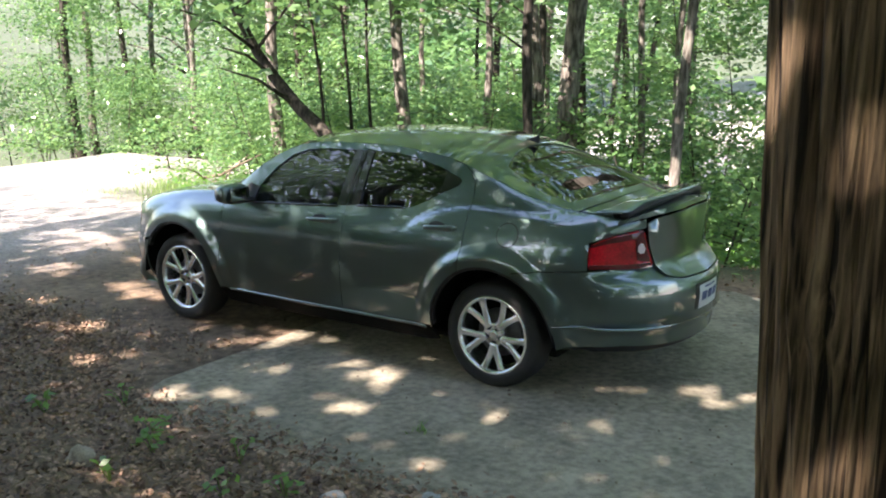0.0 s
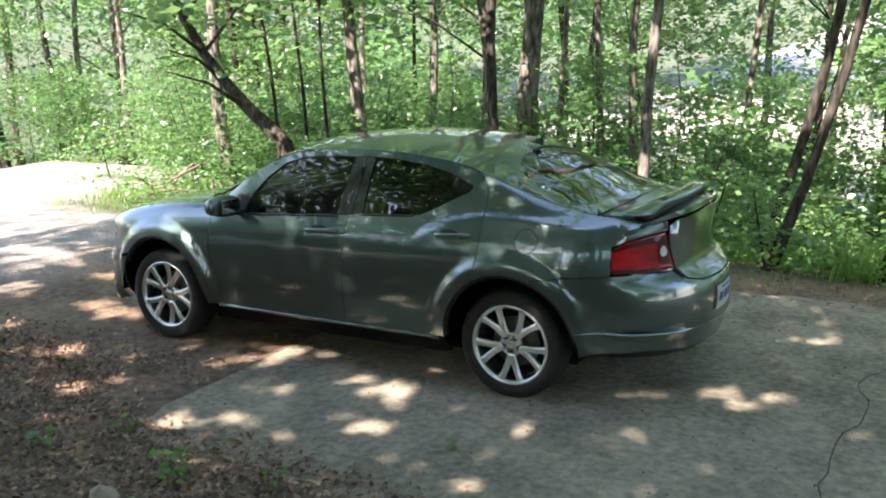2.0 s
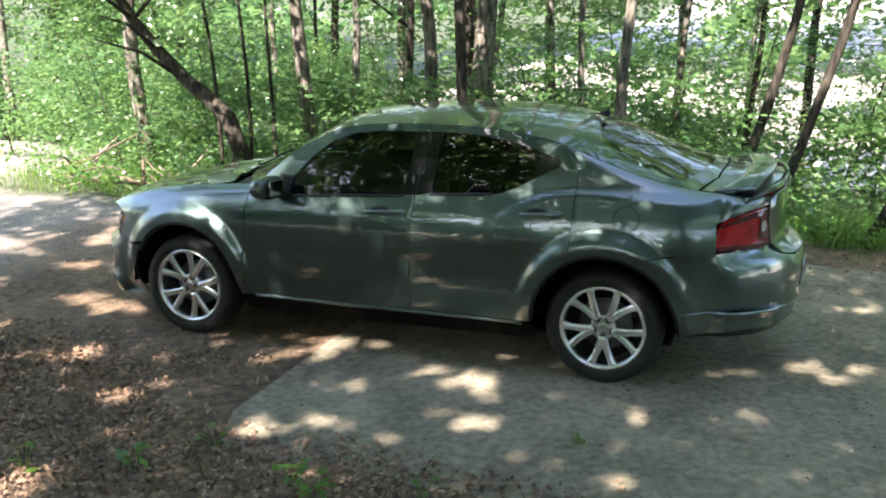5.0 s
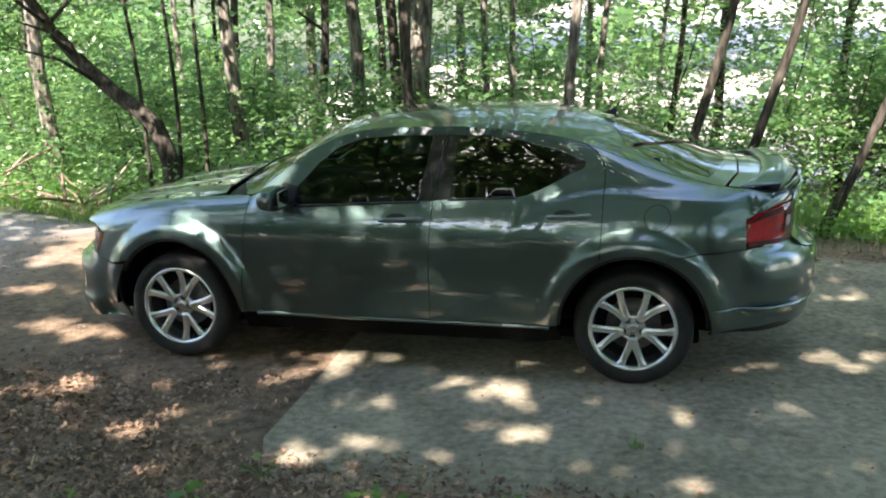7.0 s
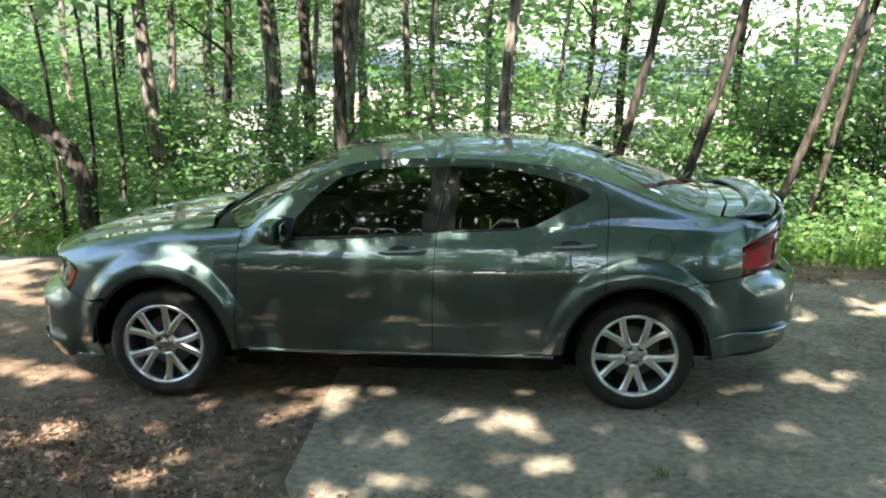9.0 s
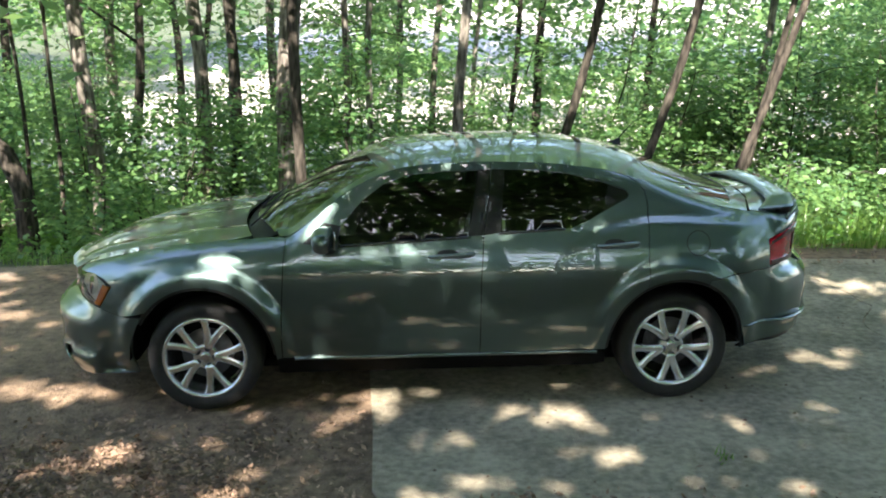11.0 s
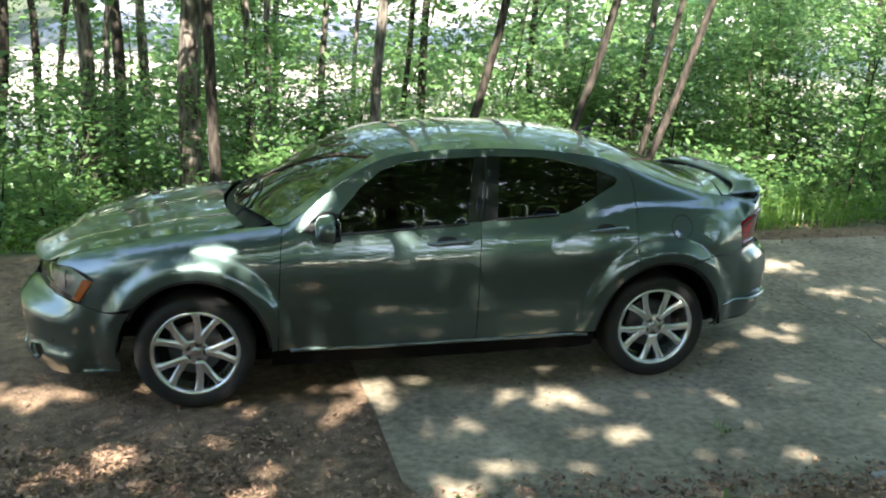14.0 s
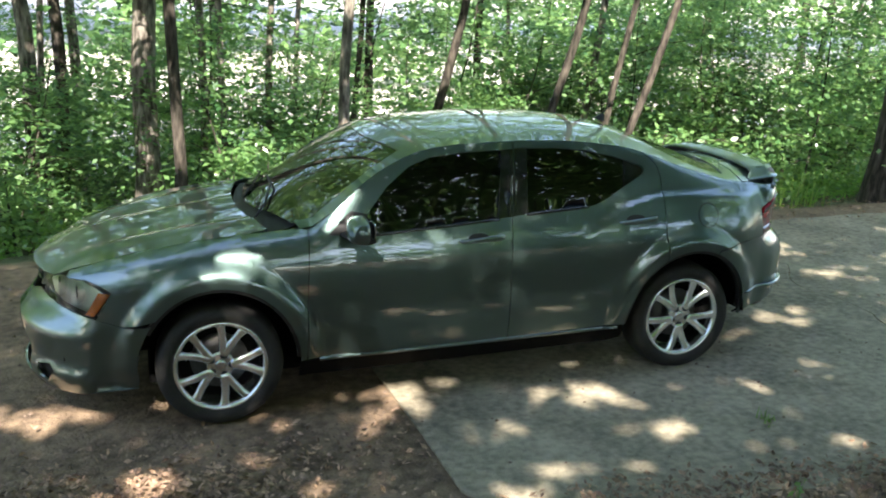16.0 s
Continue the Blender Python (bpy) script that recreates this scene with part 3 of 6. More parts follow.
    part("splash_shield", block((0.36, 1.3, 0.3), (-2.0, 0, 0.38), 0.05), SHELL, base)
    part("splash_shield", block((0.2, 1.3, 0.26), (1.93, 0, 0.44), 0.05), SHELL, base)
    top_panels(base)
    front_end(base)
    rear_end(base)
    cabin(base)
    first = None
    for hub in (-HUB_X, HUB_X):
        for sign in (-1, 1):
            if first is None:
                first = wheel(base)
                w = first
            else:
                w = copy_thing(first, pose(0, 0, 0))
            w.matrix_basis = pose(hub, sign * 0.76, HUB_Z, 0, 0 if hub > 0 else -18, 0) if sign < 0 else pose(hub, 0.76, HUB_Z, 0, 40, 180)
    return base


def door_handle(door, sign, x0, x1, z):
    """A grip bar over a dark cup."""
    y = lambda x, zz: sign * half_width(x, zz)
    bm = bmesh.new()
    rows = []
    n = 14
    for i in range(n + 1):
        t = i / n
        x = x0 + (x1 - x0) * t
        lift = 0.03 * min(1, 6 * t, 6 * (1 - t)) ** 0.5 - 0.006
        h = 0.0155 * (0.75 + 0.5 * t) * min(1, 9 * t + 0.25, 9 * (1 - t) + 0.25)
        c = Vector((x, y(x, z) + sign * lift, z + 0.012 * t))
        rows.append([c + Vector((0, sign * 0.010 * math.cos(a), h * math.sin(a))) for a in [k * math.pi / 6 for k in range(12)]])
    ring(bm, rows, cap=True)
    bmesh.ops.recalc_face_normals(bm, faces=bm.faces)
    part("door_handle", bm, PAINT, door, "green pull handle with a bright edge")
    cx, cz, w, h = (x0 + x1) / 2 - 0.02, z + 0.014, 0.06, 0.024
    cup = [(cx + w * math.cos(k * math.pi / 12), cz + h * math.sin(k * math.pi / 12)) for k in range(24)]
    part("handle_cup", panel(cup, side(sign, 0.0015), (0, sign, 0), thick=0, gap=0, step=0.02), BLACK, door)


def liner(sign, hub):
    bm = bmesh.new()
    rows = []
    for y in (0.5, 0.6, 0.7, 0.8, 0.875):
        rows.append([(hub + (ARCH + 0.008) * math.cos(radians(a)), sign * y, HUB_Z + (ARCH + 0.008) * (TALL if 0 < a < 180 else 1) * math.sin(radians(a))) for a in range(0, 181, 10)])
    made = ring(bm, rows, closed=False)
    bm.faces.new(made[0])
    return bm


def wheel(base):
    """Tyre, ten paired spokes, nuts and brake; its outer face looks along minus y."""
    w = new("wheel")
    w.parent = base
    tyre = lathe([(0.243, -0.085), (0.25, -0.104), (0.28, -0.112), (0.305, -0.108), (0.322, -0.095), (0.332, -0.07), (0.335, 0.0), (0.332, 0.07), (0.322, 0.095), (0.28, 0.112), (0.24, 0.1)], 64)
    part("tyre", tyre, RUBBER, w, "black tyre with worn sidewall")
    rim = lathe([(0.249, -0.09), (0.248, -0.102), (0.238, -0.105), (0.226, -0.098), (0.221, -0.07), (0.218, -0.02), (0.21, 0.08)], 64)
    part("rim", rim, ALLOY, w)
    for k in range(10):
        pair, half = divmod(k, 2)
        mid = radians(72 * pair + 90)
        a = mid + radians(35 if half else -35)
        b = mid + radians(19 if half else -19)
        rows = []
        for i in range(9):
            t = i / 8
            r = 0.052 + (0.236 - 0.052) * t
            ang = a + (b - a) * t ** 0.62
            width = 0.0245 - 0.003 * t + 0.008 * max(0, t - 0.8) * 5
            face = -0.086 - 0.012 * t + 0.008 * math.sin(math.pi * t)
            c, s_ = math.cos(ang), math.sin(ang)
            tang = Vector((-s_, 0, c))
            p = Vector((r * c, 0, r * s_))
            rows.append([p + tang * -width + Vector((0, face + 0.022, 0)), p + tang * -width * 0.9 + Vector((0, face + 0.006, 0)), p + tang * -width * 0.5 + Vector((0, face, 0)), p + tang * width * 0.5 + Vector((0, face, 0)), p + tang * width * 0.9 + Vector((0, face + 0.006, 0)), p + tang * width + Vector((0, face + 0.022, 0)), p + Vector((0, face + 0.034, 0))])
        bm = bmesh.new()
        ring(bm, rows, cap=True)
        bmesh.ops.recalc_face_normals(bm, faces=bm.faces)
        part("spoke", bm, ALLOY, w)
    hub = lathe([(0.0005, -0.072), (0.03, -0.073), (0.058, -0.078), (0.068, -0.080), (0.074, -0.072), (0.078, -0.04)], 40)
    part("hub", hub, ALLOY, w)
    cap = lathe([(0.0005, -0.084), (0.02, -0.084), (0.028, -0.081), (0.031, -0.07)], 24)
    part("centre_cap", cap, CHROME, w)
    for k in range(5):
        a = radians(72 * k + 54)
        nut = lathe([(0.0005, -0.083), (0.008, -0.083), (0.0085, -0.06)], 6)
        pocket = lathe([(0.0005, -0.0815), (0.0175, -0.0815), (0.0185, -0.0845), (0.0195, -0.08)], 16)
        for bm, name, mat in ((pocket, "nut_seat", BLACK), (nut, "wheel_nut", ALLOY_DARK)):
            bmesh.ops.translate(bm, vec=(0.057 * math.cos(a), 0.0, 0.057 * math.sin(a)), verts=bm.verts)
            part(name, bm, mat, w)
    disc = lathe([(0.05, 0.0), (0.15, -0.002), (0.152, 0.01), (0.05, 0.012)], 40)
    part("brake_disc", disc, ALLOY_DARK, w)
    back = lathe([(0.0005, 0.045), (0.15, 0.04), (0.212, 0.03)], 32)
    part("dust_shield", back, SHELL, w)
    return w


def top_panels(base):
    up = (0, 0, 1)
    bow = lambda x_mid, x_side, half, n=14: [(x_mid + (x_side - x_mid) * abs(t) ** 2.0, t * half) for t in [-1 + 2 * i / n for i in range(n + 1)]]
    hood_back = bow(-1.20, -1.09, 0.70)
    front_x = spline([(-0.6, -2.06), (-0.57, -2.1), (-0.45, -2.21), (-0.3, -2.275), (-0.15, -2.31), (0.0, -2.325), (0.15, -2.31), (0.3, -2.275), (0.45, -2.21), (0.57, -2.1), (0.6, -2.06)])
    hood_front = [(front_x(0.56 - 0.08 * i), 0.56 - 0.08 * i) for i in range(15)]
    left = [(x, RAIL_Y(x) - 0.004) for x in (-1.0, -1.2, -1.4, -1.6, -1.8, -1.95, -2.05)]
    hood = hood_back + left[1:] + hood_front + [(x, -y) for x, y in left[::-1][:-1]]

    def hood_place(x, y):
        v = top()(x, y)
        ridge = abs(abs(y) - (0.40 + 0.10 * (x + 2.2)))
        v.z += 0.012 * (1 - smooth(ridge / 0.10)) * smooth((x + 2.3) / 0.3)
        v.z += 0.009 * (1 - smooth((abs(y) - 0.10) / 0.08)) * smooth((x + 2.3) / 0.3)
        t = min(1.0, max(0.0, (x - front_x(y)) / 0.22))
        if t < 1:
            edge = 0.80 + (RAIL_Z(x) - 0.80) * smooth((abs(y) - 0.46) / 0.1)
            v.z = edge + max(0.0, v.z - edge) * math.sqrt(1 - (1 - t) ** 2)
        return v
    part("hood", panel(hood, hood_place, up, step=0.06), PAINT, base)
    glass_low, glass_top = bow(-1.13, -0.955, 0.67), bow(-0.44, -0.345, 0.60)
    screen = [(x, y) for x, y in glass_low] + [(-0.85, 0.705), (-0.7, 0.70), (-0.5, 0.655)] + glass_top[::-1] + [(-0.5, -0.655), (-0.7, -0.70), (-0.85, -0.705)]
    cowl = [(x + 0.012, y) for x, y in hood_back] + [(x + 0.02, y) for x, y in glass_low[::-1]]
    part("cowl", panel(cowl, top(-0.03), up, gap=0), BLACK, base, "black plastic cowl below the windscreen")
    part("windscreen", panel(screen, top(-0.006), up, thick=0.005, gap=-0.01, step=0.06), GLASS_SCREEN, base, "windscreen reflecting the trees")
    rear_low, rear_top = bow(1.87, 1.765, 0.60), bow(1.20, 1.30, 0.53)
    back = rear_top + [(1.45, 0.60), (1.6, 0.625)] + rear_low[::-1] + [(1.6, -0.625), (1.45, -0.60)]
    part("rear_window", panel(back, top(-0.006), up, thick=0.005, gap=-0.01, step=0.06), GLASS_SCREEN, base, "tinted rear window reflecting the sky")
    edge = [(x, RAIL_Y(x) - 0.002) for x in (-0.93, -0.87, -0.77, -0.67, -0.576, -0.5, -0.446, -0.35, -0.249, -0.15, -0.05, 0.1, 0.3, 0.5, 0.7, 0.85, 1.0, 1.13, 1.3, 1.5, 1.7, 1.85)]
    roof = [(-0.955, -0.67)] + [(x, -y) for x, y in edge] + [(1.93, -0.4), (1.95, 0), (1.93, 0.4)] + edge[::-1] + [(-0.955, 0.67)]
    part("roof", panel(roof, top(), up, [screen, back], step=0.06), PAINT, base)
    fin = bmesh.new()
    ring(fin, [[(1.13 + 0.02 * k, -0.022 * (1 - k / 5), 1.455 - 0.004 * k + 0.0), (1.23, -0.018 * (1 - k / 5), 1.43), (1.23, 0.018 * (1 - k / 5), 1.43), (1.13 + 0.02 * k, 0.022 * (1 - k / 5), 1.455 - 0.004 * k)] if k == 0 else [(1.13 + 0.022 * k, -0.02 * (1 - k / 6), 1.445 + 0.009 * k), (1.225, -0.014 * (1 - k / 6), 1.425 + 0.012 * k), (1.225, 0.014 * (1 - k / 6), 1.425 + 0.012 * k), (1.13 + 0.022 * k, 0.02 * (1 - k / 6), 1.445 + 0.009 * k)] for k in range(5)], cap=True)
    bmesh.ops.recalc_face_normals(fin, faces=fin.faces)
    aerial = part("aerial_base", fin, BLACK, base, "black roof aerial")
    part("aerial_rod", tube([(1.2, 0, 1.46), (1.25, 0, 1.52), (1.31, 0, 1.585)], [0.005, 0.004, 0.003], 6), BLACK, aerial)
    for y, tip in ((-0.48, 0.12), (0.05, 0.58)):
        pts = [Vector((-1.13, y, top_z(-1.13, y) + 0.0)), Vector((-1.06, y + 0.1, top_z(-1.06, y + 0.1) + 0.012)), Vector((-0.99, tip * 0.6 + y * 0.4, top_z(-0.99, tip * 0.6 + y * 0.4) + 0.02)), Vector((-0.98, tip, top_z(-0.98, tip) + 0.02))]
        part("wiper", tube(pts, 0.007, 6), BLACK, base)
    # trunk lid and its raised wing
    lid = [(1.936, -0.40), (1.955, 0), (1.936, 0.40), (1.865, 0.665), (2.0, 0.637), (2.14, 0.57), (2.22, 0.40), (2.27, 0.2), (2.285, 0), (2.27, -0.2), (2.22, -0.40), (2.14, -0.57), (2.0, -0.637), (1.865, -0.665)]
    trunk = part("trunk_lid", panel(lid, top(), up), PAINT, base)
    wing = bmesh.new()
    rows = []
    n = 30
    for i in range(n + 1):
        t = -1 + 2 * i / n
        y = 0.635 * math.copysign(abs(t) ** 0.9, t)
        z = 1.178 - 0.02 * t * t - 0.03 * smooth((abs(t) - 0.7) / 0.3)
        x_back = 2.235 - 0.09 * t * t
        x_front = 2.075 - 0.085 * t * t - 0.06 * smooth((abs(t) - 0.75) / 0.25)
        th = 0.020 - 0.009 * smooth((abs(t) - 0.72) / 0.28)
        sect = [(0, -0.1), (0.12, 0.75), (0.35, 1.0), (0.7, 0.95), (1, 1.15), (1.0, 0.5), (0.7, -0.7), (0.35, -0.9)]
        rows.append([(x_front + (x_back - x_front) * u, y, z - 0.012 * (1 - u) + th * 0.7 * v) for u, v in sect])
    ring(wing, rows, cap=True)
    bmesh.ops.recalc_face_normals(wing, faces=wing.faces)
    spoiler = part("spoiler", wing, PAINT, trunk, "body-coloured raised rear spoiler")
    # Black filler that paints the shade in the gap below the wing.
    under = bmesh.new()
    rows = []
    for i in range(25):
        t = -0.96 + 1.92 * i / 24
        y = 0.635 * math.copysign(abs(t) ** 0.9, t)
        z = 1.170 - 0.02 * t * t - 0.03 * smooth((abs(t) - 0.7) / 0.3)
        x0, x1 = 2.115 - 0.085 * t * t, 2.222 - 0.09 * t * t
        low = min(z - 0.012, top_z(min(x1, 2.2), y) - 0.004)
        rows.append([(x0, y, z), (x1, y, z), (x1 - 0.012, y, low), (x0 + 0.02, y, low)])
    ring(under, rows, cap=True)
    bmesh.ops.recalc_face_normals(under, faces=under.faces)
    part("spoiler_gap_filler", under, BLACK, spoiler, "black filler for the shaded underside and gap below the spoiler")
    for y in (-0.22, 0.22):
        z0 = top_z(2.1, y) - 0.01
        part("spoiler_foot", block((0.07, 0.03, 1.158 - z0), (2.10 - 0.09 * (y / 0.635) ** 2, y, (z0 + 1.158) / 2), 0.008), PAINT, spoiler)


def front_end(base):
    out = (-1, 0, 0)
    ps = nose(-1)
    # bumper over both sides, s from 0 to 2
    at = lambda x: share(NOSE_LOW, x)
    N = lambda x: share(NOSE_HIGH, x)
    arc = [(at(x), z) for x, z in arch_arc(-HUB_X, 190, 143, 10)]
    z_top = arc + [(at(-1.86), 0.592), (at(-1.99), 0.625), (N(-2.1), 0.634), (N(-2.185), 0.645), (N(-2.25), 0.664), (N(-2.28), 0.673), (0.9, 0.63), (1.0, 0.62)]
    upper = z_top + [(2 - s, z) for s, z in z_top[::-1][1:]]
    z_low = [(at(-1.8), 0.205), (0.4, 0.19), (0.55, 0.18), (0.75, 0.17), (1.0, 0.17)]
    lower = z_low + [(2 - s, z) for s, z in z_low[::-1][1:]]
    intake = [(0.733, 0.24), (0.733, 0.40), (0.804, 0.46), (1.0, 0.47), (1.196, 0.46), (1.267, 0.40), (1.267, 0.24)]
    fogs = [[(0.608, 0.235), (0.56, 0.30), (0.584, 0.335), (0.659, 0.315), (0.659, 0.25)], [(1.393, 0.235), (1.44, 0.30), (1.416, 0.335), (1.341, 0.315), (1.341, 0.25)]]
    sc = lambda poly: [(s, z / NOSE_LEN) for s, z in poly]
    put = lambda off: (lambda s, z, f=nose(-1, off): f(s, z * NOSE_LEN))
    bumper = part("front_bumper", panel(sc(upper + lower[::-1]), put(0), out, [sc(intake)] + [sc(f) for f in fogs], step=0.04), PAINT, base)
    part("air_intake", panel(sc(intake), put(-0.05), out, gap=-0.01, step=0.05), BLACK, bumper, "black lower air intake")
    for f in fogs:
        part("fog_recess", panel(sc(f), put(-0.03), out, gap=-0.01, step=0.05), BLACK, bumper)
        c = [sum(p[i] for p in f) / len(f) for i in (0, 1)]
        p = nose(-1, -0.05)(*c)
        fog = lathe([(0.0005, 0.0), (0.03, 0.004), (0.04, 0.012), (0.042, 0.03)], 20)
        bmesh.ops.transform(fog, matrix=Matrix.Translation(p) @ Matrix.Rotation(math.atan2(p.y, -p.x) * 1.0 - radians(90), 4, "Z"), verts=fog.verts)
        part("fog_lamp", fog, LENS, bumper)
    splitter = [(0.42, 0.178), (0.529, 0.165), (0.764, 0.155), (1.236, 0.155), (1.471, 0.165), (1.58, 0.178), (1.58, 0.2), (1.471, 0.19), (1.236, 0.178), (0.764, 0.178), (0.529, 0.19), (0.42, 0.2)]
    part("chin", panel(sc(splitter), put(-0.03), out, gap=0, step=0.05), SHELL, bumper)
    # headlamps
    for flip in (0, 1):
        m = (lambda poly: poly) if not flip else (lambda poly: [(2 - s, z) for s, z in poly])
        lamp = [(N(-1.905), 0.765), (N(-1.997), 0.628), (N(-2.1), 0.633), (N(-2.185), 0.645), (N(-2.245), 0.665), (N(-2.268), 0.715), (N(-2.24), 0.785), (N(-2.17), 0.808), (N(-2.06), 0.818), (N(-1.97), 0.80)]
        amber = [(N(-1.912), 0.757), (N(-1.995), 0.634), (N(-2.035), 0.636), (N(-1.965), 0.765)]
        unit = part("headlight", panel(sc(m(lamp)), put(-0.05), out, gap=-0.004, step=0.05), REFLECTOR, base, "headlamp with clear cover and amber corner")
        part("lamp_cover", panel(sc(m(lamp)), put(0.002), out, gap=0.002, step=0.04, thick=0.03), LENS, unit)
        part("turn_signal", panel(sc(m(amber)), put(-0.004), out, gap=0.0, step=0.03), AMBER, unit, "amber side reflector")
        for s, z in ((N(-2.10), 0.715), (N(-2.20), 0.715)):
            p = nose(-1 if not flip else 1, -0.03)(s, z)
            bowl = lathe([(0.0005, 0.05), (0.03, 0.045), (0.05, 0.02), (0.06, 0.0)], 24)
            bmesh.ops.transform(bowl, matrix=Matrix.Translation(p) @ Matrix.Rotation(radians(90), 4, "Z") @ Matrix.Rotation(radians(180), 4, "Z"), verts=bowl.verts)
            part("lamp_bowl", bowl, CHROME, unit)
        rim = panel(sc(m(shrink(lamp, -0.004))), put(-0.012), out, [sc(m(shrink(lamp, 0.02)))], step=0.04, gap=0, thick=0.0)
        part("lamp_bezel", rim, BLACK, unit)
    e = N(-2.283)
    grille = [(e, 0.67), (e, 0.78), (0.9, 0.795), (1.1, 0.795), (2 - e, 0.78), (2 - e, 0.67), (1.1, 0.635), (0.9, 0.635)]
    g = part("grille", panel(sc(grille), put(-0.03), out, step=0.05), BLACK, base, "black grille with cross bars")
    for bar in ([(e, 0.71), (e, 0.73), (2 - e, 0.73), (2 - e, 0.71)], [(0.98, 0.63), (0.98, 0.79), (1.02, 0.79), (1.02, 0.63)]):
        part("grille_bar", panel(sc(bar), put(0.0), out, gap=0, step=0.03), PAINT, g)


def rear_end(base):
    out = (1, 0, 0)
    H = lambda x: share(TAIL_HIGH, x)
    sc = lambda poly: [(s, z / TAIL_LEN) for s, z in poly]
    put = lambda off: (lambda s, z, f=tail(-1, off): f(s, z * TAIL_LEN))
    at = lambda x: share(TAIL_LOW, x)
    arc = [(at(x), z) for x, z in arch_arc(HUB_X, -4, 66, 10)]
    up = arc + [(at(1.56), 0.765), (at(1.72), 0.785), (at(1.968), 0.795), (0.45, 0.795), (0.53, 0.798), (0.60, 0.79), (0.68, 0.765), (0.74, 0.735), (0.79, 0.718), (1.0, 0.712)]
    upper = up + [(2 - s, z) for s, z in up[::-1][1:]]
    low = [(at(1.80), 0.30), (at(1.86), 0.33), (0.5, 0.35), (0.7, 0.33), (1.0, 0.31)]
    lower = low + [(2 - s, z) for s, z in low[::-1][1:]]
    bumper = part("rear_bumper", panel(sc(upper + lower[::-1]), put(0), out, step=0.04), PAINT, base)
    for flip in (0, 1):
        crease = [tail(-1)(s if not flip else 2 - s, 0.462 - 0.01 * smooth((s - 0.3) / 0.4)) for s in np.linspace(at(1.80), 0.8, 22)]
        part("bumper_crease", tube(crease, [0.004 + 0.008 * min(1, i / 4, (21 - i) / 6) for i in range(22)], 10), PAINT, bumper, "raised crease along the bumper")
    under = [(s, z + 0.004) for s, z in lower] + [(1.65, 0.31), (1.5, 0.305), (1.0, 0.285), (0.5, 0.305), (0.35, 0.31)]
    part("lower_valance", panel(sc(under), put(-0.03), out, gap=0, step=0.05), BLACK, bumper, "black lower valance")
    # tail lamps wrap the corners
    for flip in (0, 1):
        m = (lambda poly: poly) if not flip else (lambda poly: [(2 - s, z) for s, z in poly])
        lamp = [(H(1.980), 0.802), (H(1.968), 0.83), (H(1.968), 0.925), (H(1.978), 0.95), (H(2.030), 0.977), (H(2.090), 1.0), (H(2.170), 1.018), (H(2.205), 1.028), (H(2.216), 1.01), (H(2.230), 0.93), (H(2.252), 0.815), (H(2.248), 0.799), (H(2.130), 0.799), (H(2.050), 0.80)]
        unit = part("tail_light", panel(sc(m(lamp)), put(0.004), out, step=0.02, thick=0.03), RED, base, "red wrap-round tail lamp")
        dark = [(H(1.98), 0.928), (H(1.98), 0.946), (H(2.090), 0.993), (H(2.208), 1.022), (H(2.220), 0.955), (H(2.170), 0.975), (H(2.060), 0.955)]
        part("lamp_shade", panel(sc(m(dark)), put(0.011), out, step=0.02, gap=0, thick=0.006), RED_DARK, unit, "smoked upper edge of the lamp")
        low_band = [(H(1.98), 0.806), (H(1.98), 0.832), (H(2.100), 0.83), (H(2.242), 0.825), (H(2.246), 0.797), (H(2.130), 0.802), (H(2.050), 0.806)]
        part("lamp_base", panel(sc(m(low_band)), put(0.011), out, step=0.02, gap=0, thick=0.006), RED_DARK, unit)
        inner = [(H(2.196), 0.85), (H(2.185), 0.96), (H(2.190), 1.005), (H(2.208), 1.014), (H(2.224), 0.93), (H(2.242), 0.83), (H(2.220), 0.835)]
        part("lamp_shade", panel(sc(m(inner)), put(0.0105), out, step=0.02, gap=0, thick=0.006), RED_DARK, unit, "smoked inner edge of the lamp")
        clear = [(H(2.204), 0.885), (H(2.196), 0.905), (H(2.194), 0.93), (H(2.202), 0.95), (H(2.212), 0.945), (H(2.220), 0.915), (H(2.218), 0.89)]
        part("reversing_lamp", panel(sc(m(clear)), put(0.014), out, step=0.02, gap=0, thick=0.006), LAMP_WHITE, unit, "clear reversing lamp")
    for sign in (-1, 1):
        lamp_top = spline([(1.966, 0.955), (2.03, 0.982), (2.09, 1.005), (2.17, 1.023), (2.22, 1.038)])

        def corner(x, t, sign=sign, lamp_top=lamp_top):
            a = tail(sign)(H(x), lamp_top(x))
            b = Vector((x, sign * RAIL_Y(x), RAIL_Z(x)))
            z = a.z + (b.z - a.z) * t
            k = smooth((x - 1.965) / 0.09)
            y = a.y + (b.y - a.y) * (1 - math.sqrt(max(0.0, 1 - t * t)))
            return Vector((x + (a.x - x) * (1 - t) * k, sign * (half_width(x, z) - 0.001) * (1 - k) + y * k, z))
        part("quarter_corner", panel([(1.952, 0.0), (2.22, 0.0), (2.22, 1.0), (1.952, 1.0)], corner, (0.5, sign, 0.5), gap=0, step=0.04), PAINT, base)
    brim = spline(up[len(arc) + 2:])
    s0 = H(2.258)
    half = [(H(2.220), 1.06), (H(2.234), 0.93), (s0, 0.80)] + [(s0 + (1 - s0) * i / 8, brim(s0 + (1 - s0) * i / 8) + 0.003) for i in range(9)]
    brow = [(0.72, 1.09), (1.0, 1.11)]
    face = half + [(2 - s, z) for s, z in half[::-1][1:]] + [(2 - s, z) for s, z in brow[:1]] + brow[::-1]
